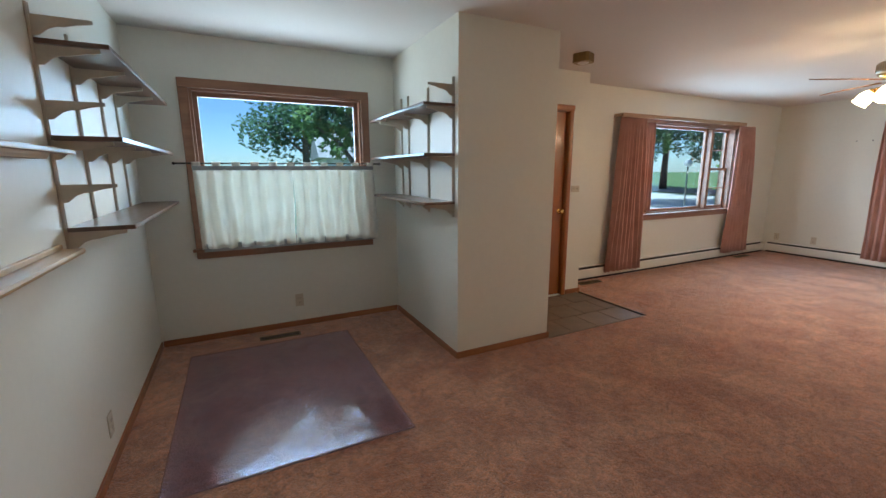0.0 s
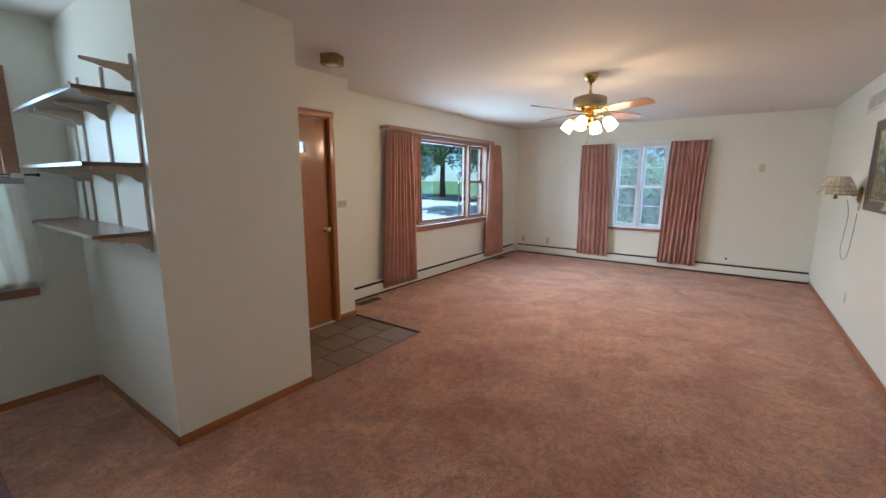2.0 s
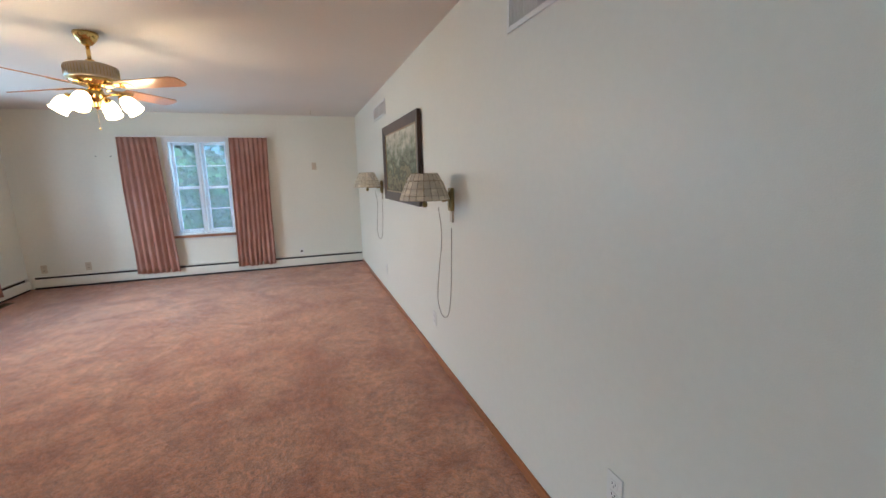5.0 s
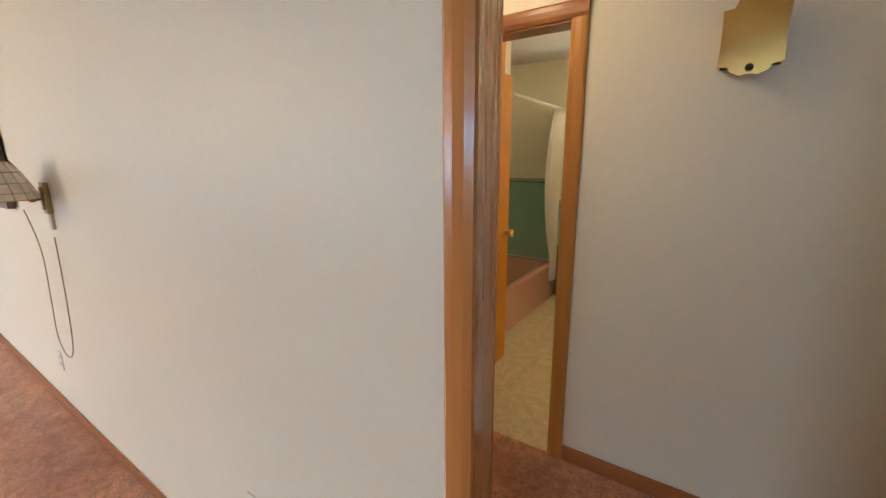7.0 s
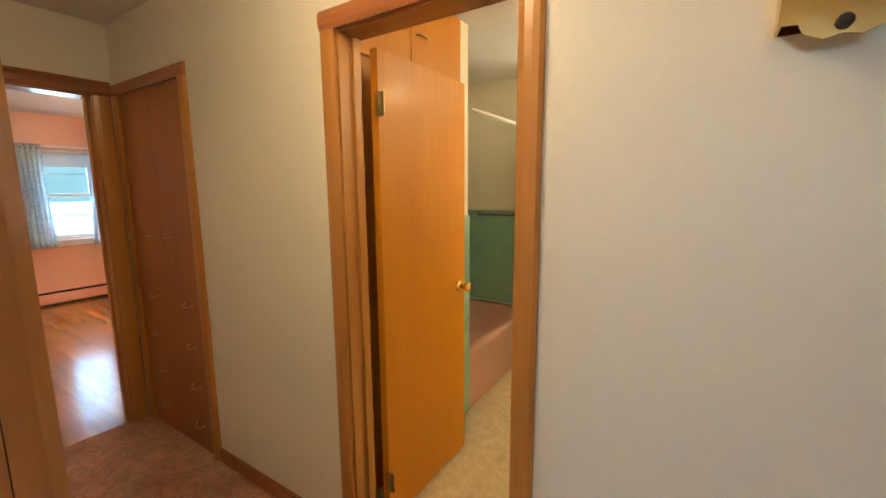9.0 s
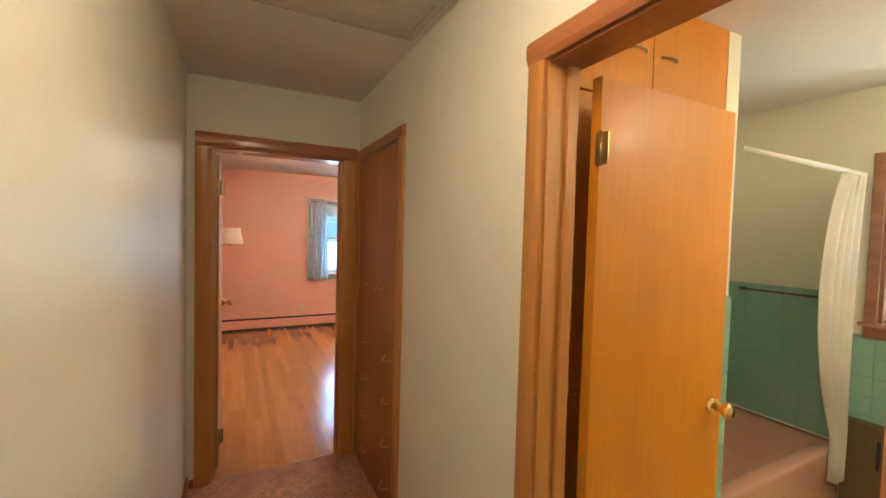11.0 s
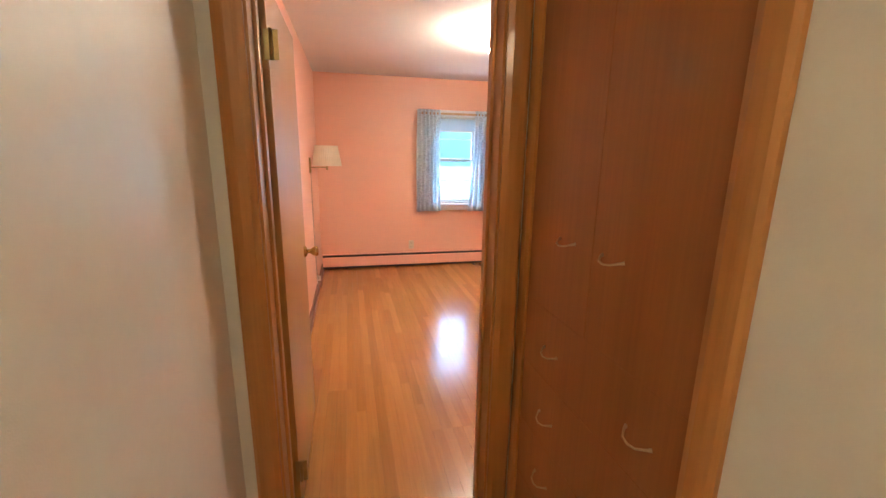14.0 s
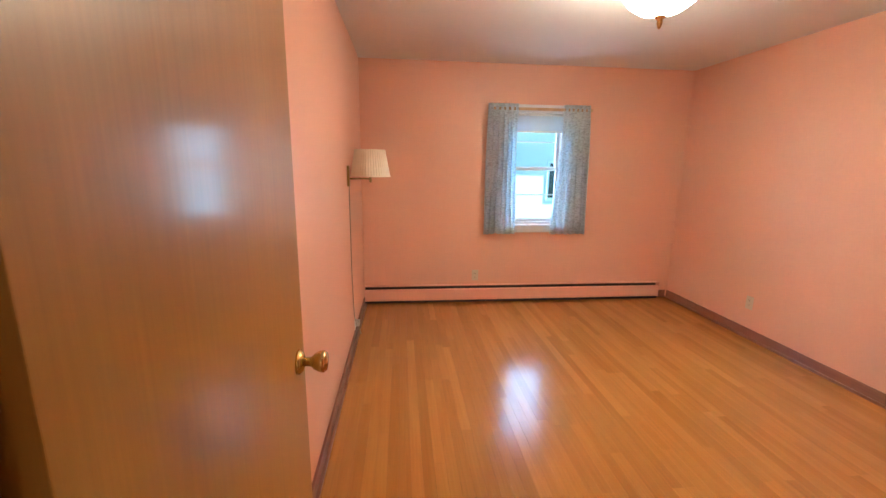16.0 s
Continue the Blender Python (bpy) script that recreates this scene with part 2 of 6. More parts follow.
def cloth(name, color, second, through_share=0.35, weave=900, holes=0.0, stretch=(1, 1, 1), scale=8.0, bands=0.0, band_color=(0.2, 0.25, 0.3)):
    """Cloth that lets some light through, with a weave; holes: how open it is."""
    m = bpy.data.materials.new(name)
    m.use_nodes = True
    t = m.node_tree
    n, ln = t.nodes, t.links
    n.remove(n["Principled BSDF"])
    co = n.new("ShaderNodeTexCoord")
    mp = n.new("ShaderNodeMapping")
    mp.inputs["Scale"].default_value = stretch
    ln.new(co.outputs["Object"], mp.inputs["Vector"])
    nz = n.new("ShaderNodeTexNoise")
    nz.inputs["Scale"].default_value, nz.inputs["Detail"].default_value = scale, 5
    ln.new(mp.outputs[0], nz.inputs["Vector"])
    ramp = n.new("ShaderNodeValToRGB")
    ramp.color_ramp.elements[0].position, ramp.color_ramp.elements[1].position = 0.35, 0.65
    ramp.color_ramp.elements[0].color, ramp.color_ramp.elements[1].color = (*second, 1), (*color, 1)
    ln.new(nz.outputs["Fac"], ramp.inputs["Fac"])
    out = ramp.outputs["Color"]
    if bands:
        fine = n.new("ShaderNodeTexNoise")
        fine.inputs["Scale"].default_value, fine.inputs["Detail"].default_value = 1.0, 2
        mp2 = n.new("ShaderNodeMapping")
        mp2.inputs["Scale"].default_value = (26, 26, 120)
        ln.new(co.outputs["Object"], mp2.inputs["Vector"])
        ln.new(mp2.outputs[0], fine.inputs["Vector"])
        r2 = n.new("ShaderNodeValToRGB")
        r2.color_ramp.elements[0].position, r2.color_ramp.elements[1].position = 0.50, 0.60
        ln.new(fine.outputs["Fac"], r2.inputs["Fac"])
        mx = n.new("ShaderNodeMix")
        mx.data_type = "RGBA"
        mulb = n.new("ShaderNodeMath")
        mulb.operation = "MULTIPLY"
        mulb.inputs[1].default_value = bands
        ln.new(r2.outputs[0], mulb.inputs[0])
        ln.new(mulb.outputs[0], mx.inputs["Factor"])
        ln.new(out, mx.inputs["A"])
        mx.inputs["B"].default_value = (*band_color, 1)
        out = mx.outputs["Result"]
    df, tl, mix = n.new("ShaderNodeBsdfDiffuse"), n.new("ShaderNodeBsdfTranslucent"), n.new("ShaderNodeMixShader")
    ln.new(out, df.inputs["Color"])
    ln.new(out, tl.inputs["Color"])
    mix.inputs["Fac"].default_value = through_share
    ln.new(df.outputs[0], mix.inputs[1])
    ln.new(tl.outputs[0], mix.inputs[2])
    last = mix
    if holes:
        tp, m2 = n.new("ShaderNodeBsdfTransparent"), n.new("ShaderNodeMixShader")
        lace = n.new("ShaderNodeTexVoronoi")
        lace.inputs["Scale"].default_value = 240
        ln.new(co.outputs["Object"], lace.inputs["Vector"])
        mr = n.new("ShaderNodeMapRange")
        mr.inputs["From Min"].default_value, mr.inputs["From Max"].default_value = 0.2, 0.6
        mr.inputs["To Min"].default_value, mr.inputs["To Max"].default_value = holes - 0.2, holes + 0.2
        ln.new(lace.outputs["Distance"], mr.inputs["Value"])
        ln.new(mr.outputs[0], m2.inputs["Fac"])
        ln.new(mix.outputs[0], m2.inputs[1])
        ln.new(tp.outputs[0], m2.inputs[2])
        last = m2
    ln.new(last.outputs[0], n["Material Output"].inputs["Surface"])
    return m


M_WALL = material("cream_wall_paint", (0.78, 0.77, 0.69), 0.42, second=(0.755, 0.745, 0.665), scale=1.3, bump=0.12, bump_scale=260, grain=0.012, grain_scale=30)
M_CEIL = material("ceiling_paint", (0.76, 0.73, 0.70), 0.85, second=(0.72, 0.69, 0.66), scale=1.0, bump=0.2, bump_scale=320, grain=0.015, grain_scale=90)
M_SALMON = material("salmon_wall_paint", (0.75, 0.425, 0.30), 0.45, second=(0.73, 0.405, 0.285), scale=1.2, bump=0.12, bump_scale=260, grain=0.012)
M_SALMON_METAL = material("salmon_painted_metal", (0.80, 0.41, 0.30), 0.4, scale=3, grain=0.02)
M_BATHWALL = material("bathroom_wall_paint", (0.80, 0.77, 0.64), 0.5, scale=1.3, bump=0.1, bump_scale=260)
M_EXT = material("house_siding", (0.6, 0.6, 0.58), 0.7, scale=2)
M_CARPET = carpet_material()
M_TRIM = wood("varnished_trim", (0.56, 0.265, 0.07), (0.43, 0.18, 0.04), 0.34, "z", 6, coat=0.3, spread=0.3)
M_TRIM_X = wood("varnished_trim_lengthwise", (0.42, 0.16, 0.06), (0.28, 0.095, 0.032), 0.35, "x", 14, coat=0.4)
M_TRIM_Y = wood("varnished_trim_crosswise", (0.42, 0.16, 0.06), (0.28, 0.095, 0.032), 0.35, "y", 14, coat=0.4)
M_WINWOOD = wood("window_wood", (0.34, 0.17, 0.10), (0.23, 0.105, 0.06), 0.4, "x", 14, coat=0.2)
M_DOOR = wood("birch_door", (0.70, 0.28, 0.010), (0.55, 0.195, 0.006), 0.48, "z", 2.5, coat=0.05, spread=0.35)
M_DOOR_BED = wood("brown_bedroom_door", (0.42, 0.215, 0.052), (0.34, 0.165, 0.036), 0.36, "z", 3, coat=0.4, spread=0.3)
M_FRONTDOOR = wood("front_door_wood", (0.37, 0.118, 0.028), (0.28, 0.082, 0.017), 0.36, "z", 3, coat=0.4, spread=0.3)
M_CLOSET = wood("closet_front_wood", (0.41, 0.165, 0.042), (0.28, 0.10, 0.024), 0.42, "z", 3, coat=0.15, spread=0.28)
M_PLANK = wood("oak_strip", (0.46, 0.205, 0.044), (0.39, 0.165, 0.033), 0.22, "x", 12, varied=0.16, coat=0.6, spread=0.3, relief=0)
M_SUBFLOOR = material("brown_floor_seam", (0.26, 0.115, 0.03), 0.4, scale=8)
M_SHELF = wood("walnut_shelf", (0.16, 0.075, 0.045), (0.09, 0.04, 0.025), 0.3, "y", 16, coat=0.4)
M_LEDGE = wood("pale_ledge_wood", (0.60, 0.42, 0.24), (0.50, 0.33, 0.17), 0.45, "y", 12, coat=0.2)
M_BRASS = material("polished_brass", (0.83, 0.60, 0.24), 0.16, 1.0, second=(0.70, 0.48, 0.17), scale=12, rough_vary=0.05)
M_BRASS_DULL = material("aged_brass", (0.42, 0.32, 0.14), 0.35, 1.0, second=(0.30, 0.22, 0.10), scale=20, rough_vary=0.08)
M_BRONZE = material("pewter_metal", (0.45, 0.40, 0.33), 0.4, 0.9, scale=10)
M_BRACKET = material("putty_bracket_paint", (0.58, 0.50, 0.40), 0.5, scale=6, grain=0.03)
M_RAD = material("baseboard_heater_enamel", (0.80, 0.78, 0.70), 0.4, scale=2.5, grain=0.02)
# near-black: shade of recesses put into the colour, also used for truly dark parts
M_DARK = material("dark_parts_and_recess_shade", (0.035, 0.03, 0.028), 0.8, scale=5)
M_PLATE = material("putty_plastic", (0.62, 0.54, 0.42), 0.4, scale=8)
M_WHITE = material("white_plastic", (0.80, 0.79, 0.75), 0.4, scale=8)
M_WHITEPAINT = material("white_enamel_paint", (0.80, 0.79, 0.76), 0.4, scale=5, grain=0.02)
# blue tint paints the daylight haze over the view and dims it
M_GLASS = clear("window_glass", (0.70, 0.87, 1.0), 0.10)
M_MAT = clear("clear_vinyl", (0.90, 0.86, 0.98), 0.42, 0.19)
M_MAT_EDGE = clear("clear_vinyl_edge", (0.75, 0.72, 0.8), 0.9, 0.1)
M_SLATE = material("slate_tile", (0.25, 0.165, 0.10), 0.5, second=(0.17, 0.115, 0.072), scale=7, bump=0.3, bump_scale=30, grain=0.1, varied=0.12)
M_GROUT = material("grout", (0.16, 0.11, 0.07), 0.9, scale=20)
M_STRIP = material("carpet_edge_strip", (0.16, 0.10, 0.06), 0.5, scale=20)
M_ROSE = cloth("rose_drapery", (0.58, 0.33, 0.27), (0.50, 0.27, 0.22), 0.12, scale=4)
M_CREAM = cloth("cream_cafe_cloth", (0.82, 0.79, 0.72), (0.78, 0.74, 0.66), 0.30)
M_SHEER = cloth("sheer_lace", (0.88, 0.89, 0.90), (0.82, 0.83, 0.85), 0.6, holes=0.8)
M_BLUECLOTH = cloth("blue_grey_woven_cloth", (0.80, 0.88, 0.92), (0.73, 0.82, 0.87), 0.58, bands=0.34, band_color=(0.20, 0.22, 0.25))
M_SHADE = cloth("roller_shade_cloth", (0.66, 0.74, 0.80), (0.62, 0.70, 0.78), 0.35)
M_PLEAT = cloth("pleated_cream_shade", (0.84, 0.78, 0.66), (0.80, 0.73, 0.60), 0.3)
M_CAPIZ = material("capiz_shell", (0.70, 0.64, 0.53), 0.35, second=(0.58, 0.52, 0.42), scale=14, varied=0.2, grain=0.1, grain_scale=40)
M_LEAD = material("shell_seam", (0.34, 0.28, 0.18), 0.5, 0.3, scale=10)
M_LINO = material("mottled_vinyl_floor", (0.66, 0.56, 0.36), 0.35, second=(0.50, 0.40, 0.23), scale=16, mixed=0.5, grain=0.12, grain_scale=70)
M_TILE = material("sea_green_tile", (0.30, 0.52, 0.42), 0.12, second=(0.275, 0.49, 0.395), scale=4, varied=0.035)
M_TILEGROUT = material("tile_grout", (0.36, 0.47, 0.40), 0.8, scale=20)
M_TUB = material("pink_enamel", (0.62, 0.35, 0.28), 0.12, second=(0.60, 0.335, 0.265), scale=2, coat=0.5)
M_FIXT = material("bronze_heater_metal", (0.17, 0.12, 0.06), 0.45, 0.3, scale=8)
M_VINYLCURTAIN = cloth("white_shower_curtain", (0.82, 0.80, 0.74), (0.78, 0.76, 0.70), 0.3)
M_CORD = material("lamp_cord", (0.33, 0.28, 0.22), 0.5, scale=30)
M_BLADE = wood("fan_blade_wood", (0.50, 0.26, 0.14), (0.36, 0.17, 0.08), 0.3, "x", 12, coat=0.3)
M_FROST = material("frosted_glass_lit", (0.9, 0.85, 0.75), 0.4, emit=(1.0, 0.74, 0.42), power=5.0, scale=5)
M_BEDGLOW = material("bedroom_fixture_lit", (0.9, 0.88, 0.82), 0.3, emit=(1.0, 0.86, 0.66), power=12.0, scale=5)
M_PICFRAME = material("dark_carved_frame", (0.050, 0.028, 0.022), 0.35, second=(0.085, 0.045, 0.03), scale=18, coat=0.2, bump=0.2, bump_scale=60)
M_GILT = material("gilt_liner", (0.40, 0.30, 0.18), 0.4, 0.4, scale=20)
M_LAWN = material("lawn_grass", (0.11, 0.17, 0.045), 0.9, second=(0.06, 0.11, 0.03), scale=1.2, grain=0.3, grain_scale=30)
M_DRIVE = material("concrete_drive", (0.50, 0.48, 0.44), 0.9, second=(0.42, 0.40, 0.37), scale=1.5, grain=0.06)
M_STREET = material("asphalt", (0.10, 0.10, 0.105), 0.9, scale=2, grain=0.1)
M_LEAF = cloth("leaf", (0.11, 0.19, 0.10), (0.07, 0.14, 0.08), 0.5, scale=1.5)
# paler copy of the leaf colour, with sunlight painted in
M_LEAF2 = cloth("leaf_sunlight_painted", (0.20, 0.31, 0.12), (0.13, 0.23, 0.09), 0.5, scale=1.5)
M_BARK = material("bark", (0.13, 0.10, 0.075), 0.9, second=(0.08, 0.06, 0.045), scale=9, stretch=(1, 1, 0.2), bump=0.5, bump_scale=12)
M_SIDING = material("white_siding", (0.72, 0.72, 0.70), 0.6, scale=2)
M_ROOF = material("roof_shingle", (0.30, 0.29, 0.29), 0.9, second=(0.22, 0.21, 0.21), scale=3, grain=0.15)
M_WINDARK = material("dark_window_glass", (0.02, 0.025, 0.03), 0.08, scale=2)


# ---- mesh builders ----
def box(bm, x0, y0, z0, x1, y1, z1, bevel=0.0):
    vs = [bm.verts.new((x, y, z)) for x in (x0, x1) for y in (y0, y1) for z in (z0, z1)]
    fs = [bm.faces.new([vs[i] for i in f]) for f in ((0, 1, 3, 2), (4, 6, 7, 5), (0, 4, 5, 1), (2, 3, 7, 6), (0, 2, 6, 4), (1, 5, 7, 3))]
    if bevel:
        bmesh.ops.bevel(bm, geom=list({e for f in fs for e in f.edges}), offset=bevel, segments=2, profile=0.6, affect="EDGES")


def lathe(bm, profile, seg=24, at=(0, 0, 0), m=None):
    """Turn a profile of (radius, height) about z."""
    rings = []
    for r, z in profile:
        ring = []
        for k in range(seg):
            a = 2 * math.pi * k / seg
            p = Vector((r * math.cos(a), r * math.sin(a), z))
            p = (m @ p) if m else p
            ring.append(bm.verts.new(p + Vector(at)))
        rings.append(ring)
    for a, b in zip(rings, rings[1:]):
        for k in range(seg):
            f = bm.faces.new((a[k], a[(k + 1) % seg], b[(k + 1) % seg], b[k]))
            f.smooth = True
    for ring, flip in ((rings[0], True), (rings[-1], False)):
        bm.faces.new(list(reversed(ring)) if flip else ring)


def tube(bm, pts, r, seg=8):
    pts = [Vector(p) for p in pts]
    rings = []
    for i, p in enumerate(pts):
        d = (pts[min(i + 1, len(pts) - 1)] - pts[max(i - 1, 0)]).normalized()
        u = d.orthogonal().normalized() if i == 0 else (u - d * u.dot(d)).normalized()
        v = d.cross(u)
        rr = r[i] if isinstance(r, (list, tuple)) else r
        rings.append([bm.verts.new(p + u * rr * math.cos(2 * math.pi * k / seg) + v * rr * math.sin(2 * math.pi * k / seg)) for k in range(seg)])
    for a, b in zip(rings, rings[1:]):
        for k in range(seg):
            bm.faces.new((a[k], a[(k + 1) % seg], b[(k + 1) % seg], b[k])).smooth = True
    bm.faces.new(list(reversed(rings[0])))
    bm.faces.new(rings[-1])


def prism(bm, outline, a, b, axis="y"):
    """Push a flat outline from a to b along an axis. The outline lies in the other two."""
    def at(p, d):
        return {"x": (d, p[0], p[1]), "y": (p[0], d, p[1]), "z": (p[0], p[1], d)}[axis]
    one = [bm.verts.new(at(p, a)) for p in outline]
    two = [bm.verts.new(at(p, b)) for p in outline]
    k = len(outline)
    for i in range(k):
        bm.faces.new((one[i], one[(i + 1) % k], two[(i + 1) % k], two[i]))
    bm.faces.new(list(reversed(one)))
    bm.faces.new(two)


def sheet(bm, fn, nu, nv):
    g = [[bm.verts.new(fn(i / nu, j / nv)) for j in range(nv + 1)] for i in range(nu + 1)]
    for i in range(nu):
        for j in range(nv):
            bm.faces.new((g[i][j], g[i + 1][j], g[i + 1][j + 1], g[i][j + 1])).smooth = True


def finish(name, bm, mat, thick=0.0):
    bmesh.ops.recalc_face_normals(bm, faces=bm.faces[:])
    me = bpy.data.meshes.new(name)
    bm.to_mesh(me)
    bm.free()
    me.materials.append(mat)
    ob = new(name, me)
    if thick:
        s = ob.modifiers.new("thickness", "SOLIDIFY")
        s.thickness, s.offset = thick, 0
    return ob


def part(name, bm, mat, parent, label="", thick=0.0):
    ob = finish(name, bm, mat, thick)
    ob.parent = parent
    return tagged(ob, label)


def solo(name, bm, mat, at=(0, 0, 0), rz=0, label="", category="", group="", kind="", thick=0.0):
    ob = finish(name, bm, mat, thick)
    ob.matrix_world = pose(*at, 0, 0, rz)
    return tagged(ob, label, category, group, kind)


def thing(name, at=(0, 0, 0), rz=0, label="", category="", group="", kind=""):
    ob = new(name)
    ob.empty_display_size = 0.1
    ob.matrix_world = pose(*at, 0, 0, rz)
    return tagged(ob, label, category, group, kind)


def boxes(*rows, bevel=0.0):
    bm = bmesh.new()
    for r in rows:
        box(bm, *r, bevel=bevel)
    return bm


def structure(name, bm, mat, label="", parent=None):
    ob = finish(name, bm, mat)
    if parent:
        ob.parent = parent
        return tagged(ob, label)
    return tagged(ob, label, "", "", "structure")


def wall(name, axis, p0, p1, a0, a1, z0, z1, holes, mat, label):
    """A wall between p0 and p1 across the axis, from a0 to a1, with holes (a, b, low, high)."""
    bm = bmesh.new()

    def put(a, b, lo, hi):
        if b - a > 1e-4 and hi - lo > 1e-4:
            if axis == "y":
                box(bm, a, p0, lo, b, p1, hi)
            else:
                box(bm, p0, a, lo, p1, b, hi)
    cut = a0
    for a, b, lo, hi in sorted(holes):
        put(cut, a, z0, z1)
        put(a, b, z0, lo)
        put(a, b, hi, z1)
        cut = b
    put(cut, a1, z0, z1)
    return structure(name, bm, mat, label)


# ---- structure: floors, walls, ceiling ----
structure("floor_carpet", boxes((-0.59, 0, -0.03, 1.46, 4.62, 0), (1.46, 0, -0.03, 2.33, 3.36, 0), (2.33, 0, -0.03, 3.57, 3.34, 0),
                                (3.57, 0, -0.03, 8.31, 4.62, 0), (-0.59, -1.24, -0.03, 4.27, 0, 0)), M_CARPET, "worn rose-tan cut-pile carpet")
structure("floor_bathroom", boxes((0.6, -3.66, -0.03, 3.25, -1.25, -0.008)), M_LINO, "mottled yellow-beige sheet vinyl bathroom floor")
structure("ceiling", boxes((-0.77, -3.85, 2.43, 8.49, 4.8, 2.58)), M_CEIL, "off-white textured ceiling")

HOLE_NOOK = (-0.20, 1.14, 0.79, 2.04)
HOLE_FRONT = (4.70, 7.08, 0.80, 2.03)
HOLE_EAST = (1.95, 2.73, 0.66, 2.03)
HOLE_BED = (-2.33, -1.73, 0.84, 2.0)
wall("wall_north_nook", "y", 4.62, 4.80, -0.77, 2.0, -0.4, 2.5, [HOLE_NOOK], M_WALL, "cream painted wall with a window")
wall("wall_north", "y", 4.62, 4.80, 3.46, 8.49, -0.4, 2.5, [HOLE_FRONT], M_WALL, "cream painted wall with a picture window")
wall("wall_entry", "y", 4.235, 4.36, 2.33, 3.56, -0.4, 2.5, [(2.385, 3.295, -0.012, 2.03)], M_WALL, "cream painted wall round the front door")
structure("wall_entry_return", boxes((3.46, 4.36, -0.4, 3.56, 4.62, 2.5)), M_WALL, "cream painted wall return")
structure("wall_stub", boxes((1.46, 3.35, -0.4, 2.33, 4.62, 2.5)), M_WALL, "cream painted wall block between nook and entry")
wall("wall_east", "x", 8.31, 8.49, -0.13, 4.8, -0.4, 2.5, [HOLE_EAST], M_WALL, "cream painted wall with a curtained window")
wall("wall_east_bedroom", "x", 8.30, 8.49, -3.85, -0.131, -0.4, 2.5, [HOLE_BED], M_SALMON, "salmon painted wall with a small window")
wall("wall_west", "x", -0.77, -0.59, -1.4, 4.8, -0.4, 2.5, [], M_WALL, "plain cream painted wall")
OPEN = (0.62, 1.45, -0.4, 2.03)
OPEN_HALL = (0.62, 1.51, -0.4, 2.03)
wall("wall_south", "y", -0.13, 0, -0.59, 8.31, -0.4, 2.5, [OPEN], M_WALL, "long plain cream painted wall")
wall("wall_hall_north", "y", -0.235, -0.131, -0.59, 4.304, -0.4, 2.5, [OPEN_HALL], M_WALL, "plain cream hall wall")
structure("wall_bedroom_north", boxes((4.306, -0.25, -0.4, 8.30, -0.131, 2.5)), M_SALMON, "salmon painted bedroom wall")
wall("wall_hall_south", "y", -1.35, -1.24, -0.59, 4.24, -0.4, 2.5, [(1.655, 2.345, -0.4, 2.03), (3.44, 4.17, 0.0, 2.03)], M_WALL, "cream hall wall with bathroom doorway")
wall("wall_hall_end", "x", 4.24, 4.305, -1.4, -0.2355, -0.4, 2.5, [(-1.145, -0.355, -0.4, 2.03)], M_WALL, "cream hall end wall with bedroom doorway")
wall("wall_bedroom_west", "x", 4.306, 4.37, -3.85, -0.251, -0.4, 2.5, [(-1.145, -0.355, -0.4, 2.03)], M_SALMON, "salmon painted bedroom wall with doorway")
structure("wall_bedroom_south", boxes((4.37, -3.82, -0.4, 8.30, -3.66, 2.5)), M_SALMON, "salmon painted bedroom wall")
HOLE_BATH = (1.80, 2.38, 1.12, 2.01)
wall("wall_bathroom_south", "y", -3.82, -3.66, 0.5, 3.40, -0.4, 2.5, [HOLE_BATH], M_BATHWALL, "cream bathroom wall with a blinded window")
structure("wall_bathroom_west", boxes((0.48, -3.66, -0.4, 0.6, -1.35, 2.5)), M_BATHWALL, "cream bathroom wall")
structure("wall_alcove_east", boxes((3.25, -3.66, -0.4, 3.40, -1.35, 2.5)), M_BATHWALL, "cream wall above the bathtub")
structure("wall_alcove_end", boxes((2.49, -2.42, -0.4, 3.25, -2.33, 2.5)), M_BATHWALL, "narrow cream wall end beside the bathtub")
# closet walls coloured near-black in place of the shade inside
structure("wall_closet_side", boxes((3.40, -2.0, -0.4, 3.46, -1.35, 2.5), (3.46, -2.0, -0.4, 4.30, -1.95, 2.5)), M_DARK, "closet interior walls with the darkness painted on")


# ---- baseboards and trim ----
def board_x(name, x0, x1, y0, y1, h=0.052, mat=M_TRIM_X, label="varnished wood baseboard"):
    structure(name, boxes((x0, y0, 0.001, x1, y1, h), bevel=0.004), mat, label)


def board_y(name, y0, y1, x0, x1, h=0.052, mat=M_TRIM_Y, label="varnished wood baseboard"):
    structure(name, boxes((x0, y0, 0.001, x1, y1, h), bevel=0.004), mat, label)


board_x("baseboard_nook", -0.575, 1.445, 4.606, 4.619)
board_y("baseboard_nook_west", 1.0, 4.605, -0.589, -0.576)
board_y("baseboard_stub_west", 3.336, 4.605, 1.446, 1.459)
board_x("baseboard_stub", 1.446, 2.343, 3.336, 3.349)
board_y("baseboard_stub_east", 3.336, 4.22, 2.331, 2.344)
board_x("baseboard_entry", 3.36, 3.573, 4.221, 4.234)
board_x("baseboard_south", 1.457, 8.25, 0.001, 0.014, 0.052)
board_x("baseboard_hall_south", -0.55, 1.593, -1.239, -1.226, 0.08)
board_x("baseboard_hall_middle", 2.408, 3.37, -1.239, -1.226, 0.08)
board_x("baseboard_hall_north", 1.52, 4.225, -0.249, -0.236, 0.08)
board_y("baseboard_hall_end", -0.276, -0.25, 4.226, 4.239)
